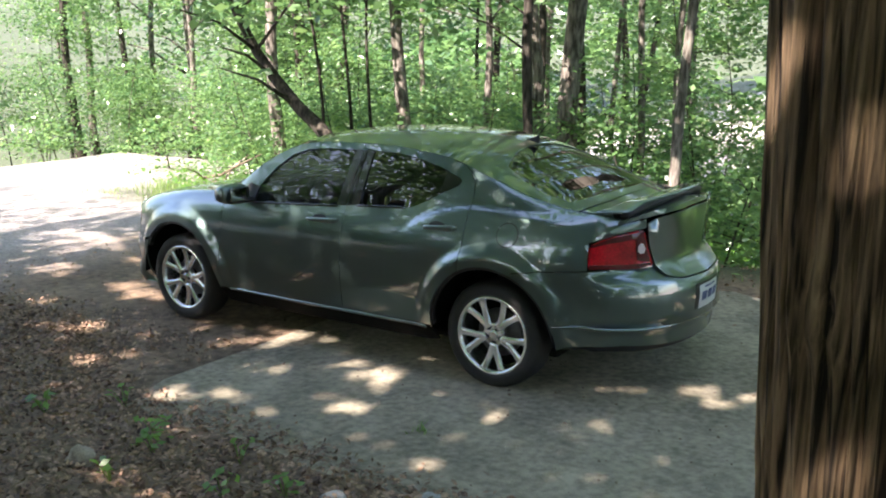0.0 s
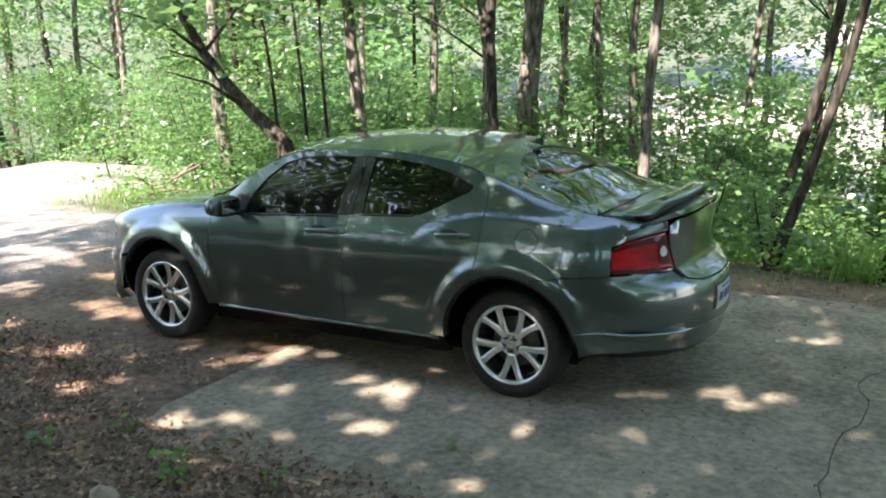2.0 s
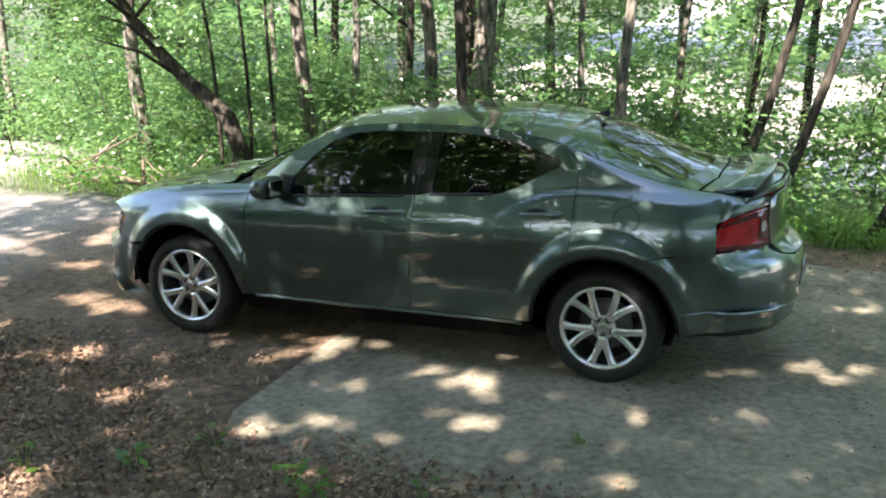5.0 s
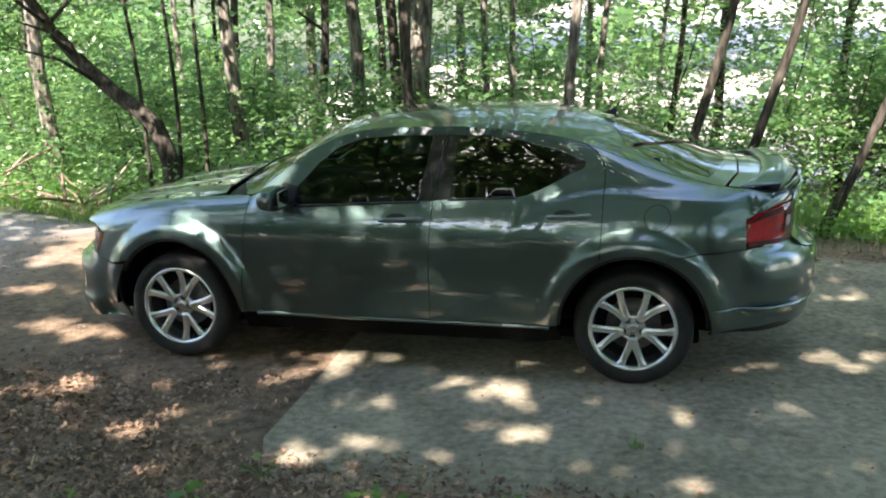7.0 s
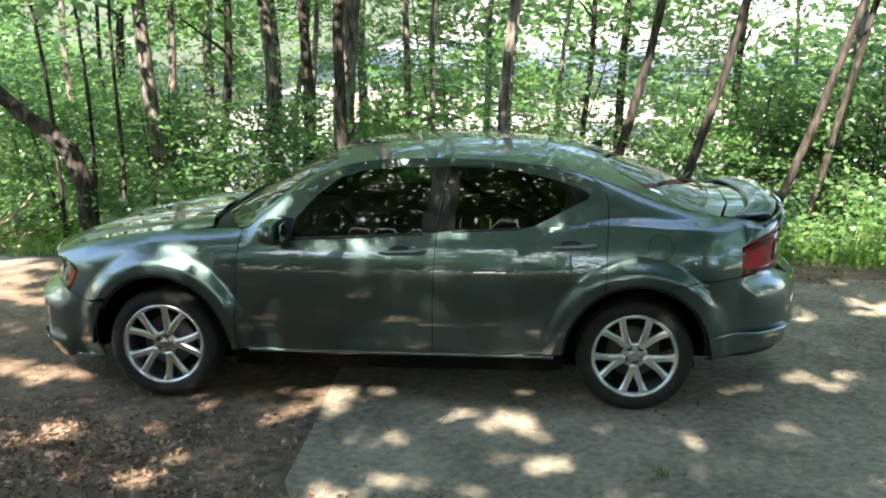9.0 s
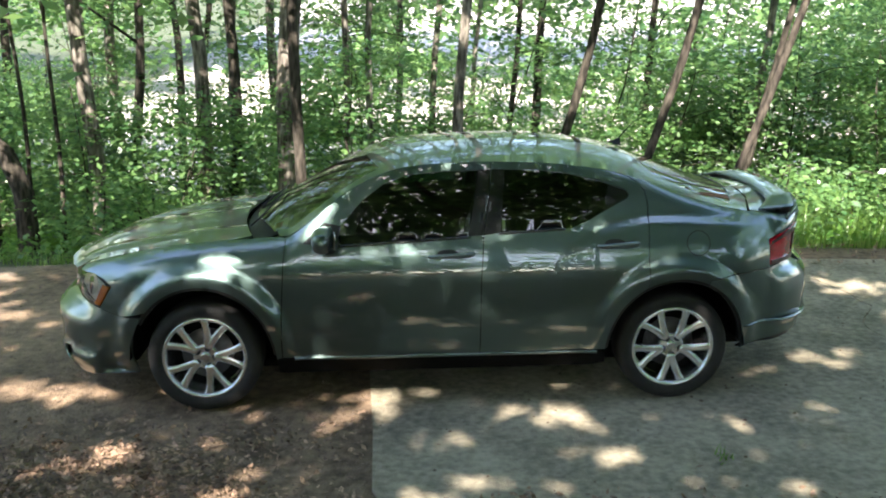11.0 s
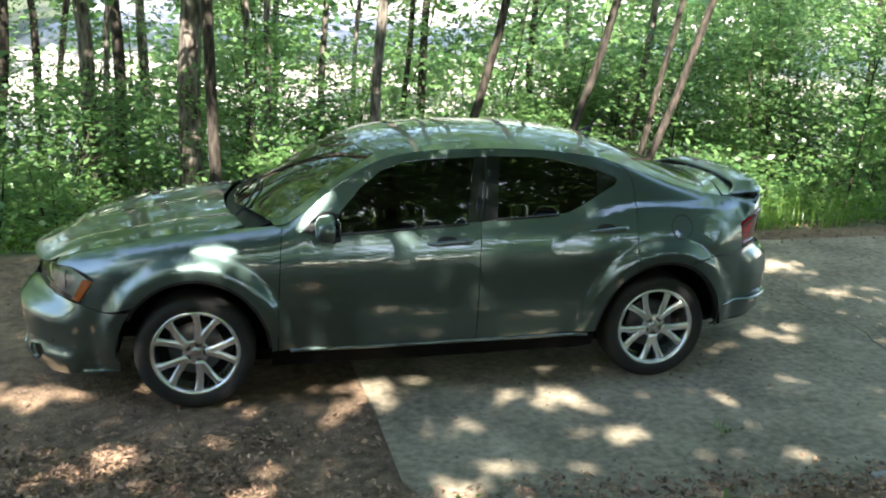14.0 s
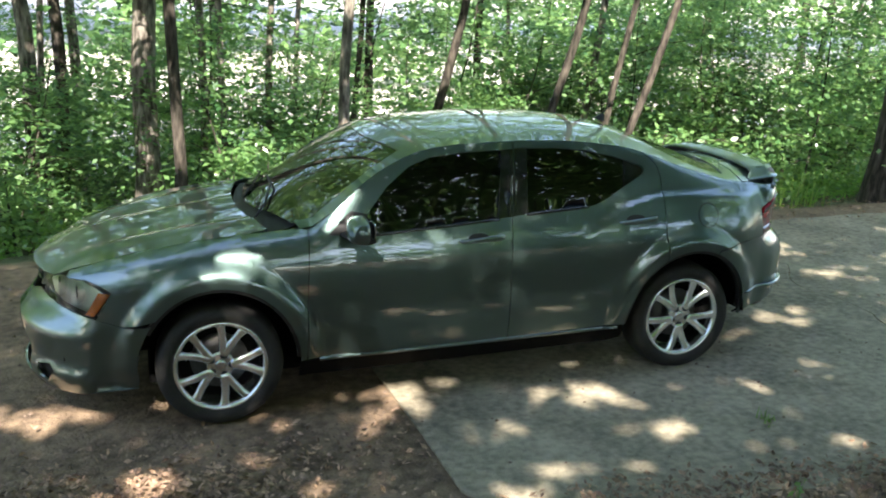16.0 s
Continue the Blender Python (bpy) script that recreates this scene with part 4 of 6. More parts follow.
    part("rear_panel", panel(sc([(0.44, 0.74), (0.5, 0.84), (1.5, 0.84), (1.56, 0.74)]), put(-0.014), out, gap=0, step=0.05), PAINT, base)
    lid = part("trunk_face", panel(sc(face), put(0.004), out, step=0.05), PAINT, base, "green trunk lid face")
    part("trunk_edge", panel(sc([(0.52, 1.055), (0.555, 1.075), (0.7, 1.10), (1.0, 1.115), (1.3, 1.10), (1.445, 1.075), (1.48, 1.055), (1.48, 1.085), (1.3, 1.13), (1.0, 1.145), (0.7, 1.13), (0.52, 1.085)]), put(-0.012), out, gap=0, step=0.05), PAINT, base)
    recess = [(0.871, 0.485), (0.871, 0.66), (1.129, 0.66), (1.129, 0.485)]
    part("plate_recess", panel(sc(recess), put(0.001), out, gap=0, step=0.05), BLACK, bumper)
    plate = [(0.902, 0.50), (0.902, 0.645), (1.098, 0.645), (1.098, 0.50)]
    tagp = part("number_plate", panel(sc(plate), put(0.004), out, gap=0, step=0.05, thick=0.003), PLATE, bumper, "white number plate with dark bars")
    for s0, s1, z0, z1 in ((0.92, 0.965, 0.545, 0.60), (0.98, 1.02, 0.545, 0.60), (1.035, 1.08, 0.545, 0.60), (0.945, 1.055, 0.622, 0.634)):
        part("plate_bar", panel(sc([(s0, z0), (s0, z1), (s1, z1), (s1, z0)]), put(0.0065), out, gap=0, thick=0.001), DARK_PRINT, tagp)
    # shut line of the bumper and the exhaust
    pipe = lathe([(0.03, 0.12), (0.033, 0.0), (0.028, 0.0), (0.026, 0.1)], 20)
    bmesh.ops.transform(pipe, matrix=Matrix.Translation((1.98, -0.52, 0.30)) @ Matrix.Rotation(radians(90), 4, "Z"), verts=pipe.verts)
    part("exhaust_pipe", pipe, CHROME, base, "short chrome exhaust tip")
    part("muffler", block((0.28, 0.5, 0.14), (1.82, -0.3, 0.30), 0.05, 3), SHELL, base)


def cabin(base):
    floor = block((2.6, 1.45, 0.05), (0.35, 0, 0.36), 0.01)
    part("cabin_floor", floor, SHELL, base)
    dash = bmesh.new()
    rows = []
    for i in range(13):
        y = -0.70 + 1.4 * i / 12
        b = 0.05 * (1 - abs(y) / 0.7)
        rows.append([(-1.02, y, 0.95), (-0.85, y, 0.985 + b * 0.4), (-0.62 - b, y, 0.985 + b), (-0.52 - b, y, 0.95), (-0.50 - b, y, 0.86), (-0.60, y, 0.62), (-0.9, y, 0.5)])
    ring(dash, rows, cap=True)
    bmesh.ops.recalc_face_normals(dash, faces=dash.faces)
    part("dashboard", dash, GREY_TRIM, base, "dark grey dashboard")
    wheel_ = bmesh.new()
    n, k = 36, 8
    rows = []
    for i in range(n + 1):
        a = 2 * math.pi * i / n
        rows.append([((0.185 + 0.015 * math.cos(2 * math.pi * j / k)) * math.cos(a), (0.185 + 0.015 * math.cos(2 * math.pi * j / k)) * math.sin(a), 0.015 * math.sin(2 * math.pi * j / k)) for j in range(k)])
    ring(wheel_, rows)
    bmesh.ops.recalc_face_normals(wheel_, faces=wheel_.faces)
    tilt = pose(-0.33, -0.37, 0.93, 0, 62, 0)
    bmesh.ops.transform(wheel_, matrix=tilt, verts=wheel_.verts)
    steer = part("steering_wheel", wheel_, BLACK, base, "black steering wheel with silver spokes")
    hub = block((0.15, 0.13, 0.05), (0, 0, -0.01), 0.02)
    bmesh.ops.transform(hub, matrix=tilt, verts=hub.verts)
    part("steering_hub", hub, GREY_TRIM, steer)
    for y in (-0.12, 0.12):
        arm = block((0.03, 0.13, 0.015), (0.0, y, -0.01), 0.005)
        bmesh.ops.transform(arm, matrix=tilt, verts=arm.verts)
        part("steering_spoke", arm, ALLOY, steer)

    def seat(x, y, w):
        cushion = block((0.5, w, 0.16), (x - 0.05, y, 0.52), 0.05, 3)
        part("seat_cushion", cushion, SEAT, base)
        back = block((0.14, w * 0.96, 0.62), (0, 0, 0.31), 0.05, 3)
        bmesh.ops.transform(back, matrix=pose(x + 0.2, y, 0.56, 0, 16, 0), verts=back.verts)
        part("seat_back", back, SEAT, base)
        for yy in ([y] if w < 0.8 else [y - 0.35, y + 0.35]):
            head = block((0.10, 0.25, 0.14), (x + 0.36, yy, 1.03), 0.04, 3)
            part("headrest", head, SEAT, base)
    seat(0.05, -0.37, 0.5)
    seat(0.05, 0.37, 0.5)
    seat(0.92, 0.0, 1.25)
    shelf = block((0.55, 1.25, 0.03), (1.52, 0, 1.055), 0.01)
    part("parcel_shelf", shelf, GREY_TRIM, base)
    note = part("parking_note", panel([(-0.985, -0.60), (-0.985, -0.47), (-0.90, -0.47), (-0.90, -0.60)], top(-0.045), (0, 0, 1), gap=0, thick=0.002), PAPER, base, "white paper note with red print on the dashboard")
    part("note_print", panel([(-0.975, -0.57), (-0.975, -0.50), (-0.93, -0.50), (-0.93, -0.57)], top(-0.042), (0, 0, 1), gap=0, thick=0.001), RED_PRINT, note)
    mirror_in = block((0.03, 0.24, 0.07), (-0.52, 0, 1.33), 0.012)
    part("inner_mirror", mirror_in, BLACK, base)
    lining = panel([(-0.3, -0.56), (-0.3, 0.56), (1.15, 0.56), (1.15, -0.56)], top(-0.035), (0, 0, -1), thick=0.0)
    part("headliner", lining, GREY_TRIM, base)
    for sign in (-1, 1):
        body = bmesh.new()
        rows = []
        for i in range(17):
            t = i / 16
            r = math.sin(math.pi * (0.10 + 0.78 * t)) ** 0.35 * (1.02 - 0.14 * t)
            y = sign * (0.885 + 0.235 * t)
            cx = -0.63 - 0.02 * t
            cz = 1.055 + 0.01 * t
            sq = lambda v: math.copysign(abs(v) ** 0.7, v)
            rows.append([(cx + 0.066 * r * sq(math.cos(a)) * (1.35 if math.cos(a) < 0 else 0.55), y, cz + 0.078 * r * sq(math.sin(a))) for a in [2 * math.pi * j / 24 for j in range(24)]])
        ring(body, rows, cap=True)
        bmesh.ops.recalc_face_normals(body, faces=body.faces)
        m = part("door_mirror", body, PAINT, base, "body-coloured door mirror")
        part("mirror_glass", block((0.008, 0.15, 0.095), (-0.592, sign * 1.0, 1.06), 0.003), CHROME, m)
        lower = bmesh.new()
        rows = []
        for i in range(9):
            t = i / 8
            y = sign * (0.845 + 0.235 * t)
            r = 1 - 0.35 * t
            rows.append([(-0.655 + 0.02 * t + 0.075 * r * math.cos(a), y, 1.003 + 0.012 * t + 0.022 * r * math.sin(a)) for a in [2 * math.pi * j / 12 for j in range(12)]])
        ring(lower, rows, cap=True)
        bmesh.ops.recalc_face_normals(lower, faces=lower.faces)
        part("mirror_foot", lower, BLACK, m)
        sail = [(-0.79, 1.005), (-0.60, 0.99), (-0.572, 1.10), (-0.66, 1.12)]
        part("mirror_sail", panel(sail, side(sign, 0.004), (0, sign, 0), gap=0, step=0.04), BLACK, base)


car()


# ---- woods ----
def bark_material(name, dark, light, stretch, scale):
    """Bark with furrows that run along the trunk."""
    m = bpy.data.materials.new(name)
    m.use_nodes = True
    n, l = m.node_tree.nodes, m.node_tree.links
    b = n["Principled BSDF"]
    b.inputs["Roughness"].default_value = 0.95
    b.inputs["Specular IOR Level"].default_value = 0.2
    where, scale_, fine, blotch, ramp, mix, bump = (n.new("ShaderNodeTexCoord"), n.new("ShaderNodeMapping"), n.new("ShaderNodeTexNoise"), n.new("ShaderNodeTexNoise"), n.new("ShaderNodeValToRGB"), n.new("ShaderNodeMixRGB"), n.new("ShaderNodeBump"))
    scale_.inputs["Scale"].default_value = (1, 1, stretch)
    fine.inputs["Scale"].default_value, fine.inputs["Detail"].default_value = scale, 10
    blotch.inputs["Scale"].default_value, blotch.inputs["Detail"].default_value = 3.5, 6
    l.new(where.outputs["Object"], scale_.inputs["Vector"])
    l.new(scale_.outputs[0], fine.inputs["Vector"])
    l.new(where.outputs["Object"], blotch.inputs["Vector"])
    ramp.color_ramp.elements[0].position, ramp.color_ramp.elements[1].position = 0.38, 0.66
    ramp.color_ramp.elements[0].color, ramp.color_ramp.elements[1].color = (*dark, 1), (*light, 1)
    l.new(fine.outputs[0], ramp.inputs[0])
    mix.blend_type = "MULTIPLY"
    mix.inputs[0].default_value = 0.7
    second = n.new("ShaderNodeValToRGB")
    second.color_ramp.elements[0].position, second.color_ramp.elements[1].position = 0.35, 0.6
    second.color_ramp.elements[0].color, second.color_ramp.elements[1].color = (0.5, 0.55, 0.5, 1), (1, 1, 1, 1)
    l.new(blotch.outputs[0], second.inputs[0])
    l.new(ramp.outputs[0], mix.inputs[1])
    l.new(second.outputs[0], mix.inputs[2])
    l.new(mix.outputs[0], b.inputs["Base Color"])
    bump.inputs["Strength"].default_value, bump.inputs["Distance"].default_value = 1.0, 0.02
    l.new(fine.outputs[0], bump.inputs["Height"])
    l.new(bump.outputs[0], b.inputs["Normal"])
    return m


BARK = bark_material("grey_brown_bark", (0.06, 0.05, 0.042), (0.27, 0.24, 0.205), 0.25, 22)
BARK_DARK = bark_material("dark_bark", (0.02, 0.017, 0.014), (0.085, 0.072, 0.058), 0.25, 24)
CEDAR = bark_material("cedar_bark", (0.014, 0.010, 0.007), (0.25, 0.17, 0.10), 0.045, 58)
LEAF = leaf_material("broad_leaf", (0.034, 0.096, 0.034), (0.125, 0.228, 0.078))
LEAF_LIGHT = leaf_material("sapling_leaf", (0.05, 0.13, 0.044), (0.16, 0.28, 0.095))
NEEDLE = leaf_material("cedar_leaf", (0.02, 0.045, 0.02), (0.05, 0.09, 0.03))


def leaves_mesh(name, centres, sizes, rng, flat=0.55, mat=LEAF, slim=0.3, bend=None):
    """Many small pointed leaves, a folded blade each."""
    n = len(centres)
    d = rng.normal(size=(n, 3)) * np.array([1, 1, 0.35])
    d /= np.linalg.norm(d, axis=1)[:, None]
    up = rng.normal(size=(n, 3)) * flat + np.array([0, 0, 1.0])
    side_ = np.cross(d, up)
    side_ /= np.linalg.norm(side_, axis=1)[:, None] + 1e-9
    nor = np.cross(side_, d)
    s = sizes[:, None]
    tip, tail_ = centres + d * s * 0.5, centres - d * s * 0.5
    mid = centres + d * s * 0.04 - nor * s * 0.06
    l, r = mid + side_ * s * slim + nor * s * 0.1, mid - side_ * s * slim + nor * s * 0.1
    verts = np.stack([tail_, l, tip, r], axis=1).reshape(-1, 3)
    me = bpy.data.meshes.new(name)
    me.vertices.add(4 * n)
    me.vertices.foreach_set("co", verts.astype(np.float32).ravel())
    me.loops.add(4 * n)
    me.loops.foreach_set("vertex_index", np.arange(4 * n, dtype=np.int32))
    me.polygons.add(n)
    me.polygons.foreach_set("loop_start", np.arange(0, 4 * n, 4, dtype=np.int32))
    me.polygons.foreach_set("loop_total", np.full(n, 4, dtype=np.int32))
    me.update(calc_edges=True)
    me.materials.append(mat)
    return me


def sprays(rng, n_sprays, per, box_lo, box_hi, reach=0.45, thin=0.07):
    """Leaf places in flat drooping sprays inside a box."""
    c = rng.uniform(box_lo, box_hi, size=(n_sprays, 3))
    size = rng.uniform(0.6, 1.3, size=(n_sprays, 1, 1))
    off = rng.normal(size=(n_sprays, per, 3)) * np.array([reach, reach, thin]) * size
    tilt = rng.normal(size=(n_sprays, 1, 2)) * 0.25
    off[:, :, 2] += (off[:, :, :2] * tilt).sum(-1) - 0.2 * (off[:, :, 0] ** 2 + off[:, :, 1] ** 2)
    return (c[:, None, :] + off).reshape(-1, 3)


def trunk_mesh(points, radii, n=12, seed=0, rough=0.12):
    bm = tube(points, radii, n, cap=False)
    for v in bm.verts:
        k = noise.noise(Vector((v.co.x * 6, v.co.y * 6, v.co.z * 1.5 + seed)))
        c = min((Vector(p) for p in points), key=lambda p: abs(p.z - v.co.z))
        v.co += Vector((v.co.x - c.x, v.co.y - c.y, 0)) * rough * k
    return bm


def tree(x, y, r, lean=(0, 0), height=11.0, mat=None, seed=0, crown_from=4.0, dense=6, path=None, label="slender forest tree with grey-brown bark"):
    rng = np.random.default_rng(seed + 100)
    t = thing("tree", label, "tree", "woodland trees")
    base = Vector((x, y, gz(x, y) - 0.1))
    pts, rad = [], []
    for i in range(15):
        k = i / 14
        z = height * k
        pts.append(base + Vector((lean[0] * z + 0.05 * math.sin(z * 1.3 + seed), lean[1] * z + 0.05 * math.cos(z * 1.1 + seed), z)))
        rad.append(r * (1 - 0.72 * k) * (1 + 0.5 * max(0, 1 - z / 0.35) ** 2))
    if path:
        pts = [Vector(p) for p in path]
        rad = [r * (1 - 0.7 * i / (len(pts) - 1)) for i in range(len(pts))]
    part("trunk", trunk_mesh(pts, rad, 14, seed), mat or BARK, t)
    tips = []
    for b in range(6):
        k = rng.uniform(0.35, 0.9)
        i = min(int(k * (len(pts) - 1)), len(pts) - 1)
        p = pts[i]
        a = rng.uniform(0, 2 * math.pi)
        ln = rng.uniform(0.9, 2.2)
        q = [p, p + Vector((math.cos(a) * ln * 0.5, math.sin(a) * ln * 0.5, 0.35 * ln)), p + Vector((math.cos(a) * ln, math.sin(a) * ln, 0.5 * ln))]
        part("limb", tube(q, [rad[i] * 0.4, rad[i] * 0.25, 0.01], 6), mat or BARK, t)
        tips.append(q[2])
    c = []
    for p in tips + [pts[-1], pts[-2], pts[-3]]:
        if p.z - base.z > crown_from * 0.8:
            c.append(sprays(rng, dense, 30, np.array(p) - np.array([1.4, 1.4, 0.9]), np.array(p) + np.array([1.4, 1.4, 1.0])))
    c = np.concatenate(c)
    ob = new("crown", leaves_mesh("crown", c, rng.uniform(0.11, 0.21, len(c)), rng, mat=LEAF))
    ob.parent = t
    return t


def C(x, y, z=1.2):
    v = SLOPE @ Vector((x, y, z))
    return v.x, v.y


# x and y at 1.2 m, radius, lean, dark bark
TRUNKS = [
    (-3.95, 5.45, 0.105, -0.035, 0), (-1.364, 4.53, 0.07, 0.0, 1), (-1.594, 6.116, 0.155, 0.013, 0), (-5.53, 10.32, 0.085, -0.01, 0), (-3.1, 7.76, 0.115, -0.08, 0),
    (-2.747, 8.67, 0.1, -0.007, 1), (-0.94, 6.91, 0.055, 0.002, 0), (-0.624, 7.514, 0.055, 0.004, 0), (0.426, 10.33, 0.07, 0.0, 0), (0.47, 4.709, 0.068, 0.004, 0),
    (1.604, 9.16, 0.055, 0.0, 1), (1.984, 5.8, 0.062, 0.18, 1), (2.405, 3.5, 0.048, 0.231, 1), (3.422, 3.524, 0.045, 0.305, 1), (-7.6, 6.7, 0.12, -0.02, 0),
    (6.25, 2.95, 0.13, 0.06, 1), (4.6, 6.2, 0.05, 0.12, 1), (5.3, 8.4, 0.07, 0.05, 0),
]
for i, (x, y, r, lean, dark) in enumerate(TRUNKS):
    tree(x - lean * (1.3 - gz(x, y)), y, r, (lean, 0), 10 + (i * 37 % 5), BARK_DARK if dark else BARK, i, label="slender forest tree with dark bark" if dark else "slender forest tree with grey-brown bark")
bent = [Vector((x, 4.62, z)) for x, z in ((-4.42, -0.9), (-4.44, -0.1), (-4.6, 0.35), (-4.85, 0.56), (-5.15, 0.76), (-5.62, 1.17), (-5.95, 1.53), (-6.3, 2.05), (-6.6, 2.8), (-6.85, 4.5), (-6.95, 7.0))]
tree(bent[0].x, bent[0].y, 0.125, path=bent, mat=BARK_DARK, seed=61, label="dark forest tree bent low over the road")
for i, (x, y, lean) in enumerate(((-4.72, 4.75, -0.12), (-4.5, 4.9, -0.02), (-4.2, 4.95, 0.02))):
    tree(x, y, 0.03, (lean, 0.02), 6.5, BARK_DARK, 80 + i, label="thin young forest tree beside a bent trunk")

rnd = random.Random(11)
for i in range(34):
    x, y = rnd.uniform(-20, 18), rnd.uniform(10.5, 17)
    if i > 31:
        x, y = rnd.uniform(-24, -16), rnd.uniform(3, 12)
    tree(x, y, rnd.uniform(0.05, 0.13), (rnd.uniform(-0.06, 0.08), 0), rnd.uniform(8, 13), BARK_DARK if i % 2 else BARK, 200 + i, dense=6)


def sapling(seed, height, spread, mat):
    """A thin stem with side twigs, each holding a flat spray of leaves."""
    rng = np.random.default_rng(seed)
    t = thing("sapling", "leafy green sapling under the forest trees", "sapling", "saplings")
    lean = rng.normal(size=2) * 0.16
    pts = [Vector((lean[0] * z + 0.06 * math.sin(2 * z), lean[1] * z + 0.05 * math.cos(1.7 * z), z)) for z in np.linspace(-0.15, height, 9)]
    part("stem", tube(pts, [0.014 * (1 - 0.8 * i / 8) + 0.003 for i in range(9)], 7), BARK_DARK, t)
    c = []
    for b in range(int(height * 6 + 3)):
        z = rng.uniform(0.12, 1.0) * height
        p = Vector((lean[0] * z, lean[1] * z, z))
        a, ln = rng.uniform(0, 2 * math.pi), rng.uniform(0.3, 1.0) * spread * (1.15 - 0.6 * z / height)
        e = p + Vector((math.cos(a) * ln, math.sin(a) * ln, rng.uniform(-0.1, 0.35) * ln))
        if b % 2 == 0:
            part("twig", tube([p, (p + e) / 2 + Vector((0, 0, 0.06)), e], [0.008, 0.006, 0.003], 5), BARK_DARK, t)
        for q in (p.lerp(e, 0.55), e):
            c.append(sprays(rng, 1, 46, np.array(q) - 0.05, np.array(q) + 0.05, 0.3, 0.035))
    c = np.concatenate(c)
    ob = new("foliage", leaves_mesh("foliage", c, rng.uniform(0.045, 0.12, len(c)), rng, 0.4, mat))
    ob.parent = t
    return t


SAPLINGS = [sapling(900 + i, h, s, m) for i, (h, s, m) in enumerate(((0.9, 0.75, LEAF_LIGHT), (2.2, 1.0, LEAF), (3.2, 1.3, LEAF), (4.2, 1.5, LEAF_LIGHT), (2.8, 1.2, LEAF_LIGHT), (5.0, 1.7, LEAF)))]
rnd = random.Random(5)


def plant(ob, x, y, turn):
    ob.matrix_basis = pose(x, y, gz(x, y), 0, 0, turn)


def lane(x, y):
    """A bright gap in the woods where the road bends."""
    return x < -9 and y < 40 and 40.0 < math.degrees(math.atan2(y + 5.6, 3.6 - x)) < 45.0


def set_sapling(k, x, y, used=set()):
    turn = rnd.uniform(0, 360)
    if k in used and k > 0 and lane(x, y):
        return
    if k not in used:
        used.add(k)
        plant(SAPLINGS[k], x, y, turn)
    else:
        copy_thing(SAPLINGS[k], pose(x, y, gz(x, y), 0, 0, turn))


# low growth in front, taller saplings behind the first trunks
for i in range(34):
    x = rnd.uniform(-9.5, 9.5)
    y = rnd.uniform(3.7, 6.2) + (1.8 if x < -5 else 0) + (0.8 if x > 5 else 0)
    set_sapling(0 if y < 5.6 or rnd.random() < 0.5 else 1, x, y)
for i in range(30):
    x, y = rnd.uniform(-11, 12), rnd.uniform(6.5, 8.8)
    if not -9.5 < x < -5.5:
        set_sapling(rnd.choice((1, 1, 0, 4)), x, y)
for i in range(34):
    x, y = rnd.uniform(-13, 13), rnd.uniform(8.8, 14)
    set_sapling(rnd.choice((2, 3, 4, 5)), x, y)
for i in range(22):
    x, y = (rnd.uniform(-22, -14.5), rnd.uniform(1, 13)) if i % 2 else (rnd.uniform(-19, -11), rnd.uniform(11.5, 14))
    set_sapling(rnd.choice((2, 3, 3, 4, 5)), x, y)
for i in range(36):
    x, y = (rnd.uniform(-15.2, -12.8), rnd.uniform(0.5, 10)) if i % 2 else (rnd.uniform(-13.5, -9.5), rnd.uniform(9.6, 11.5))
    set_sapling(rnd.choice((0, 0, 1)), x, y)
for i in range(5):
    set_sapling(4, rnd.uniform(6.8, 10), rnd.uniform(3.8, 6.5))
for i in range(12):
    set_sapling(rnd.choice((2, 3, 4, 5)), rnd.uniform(5.2, 11), rnd.uniform(7, 11.5))


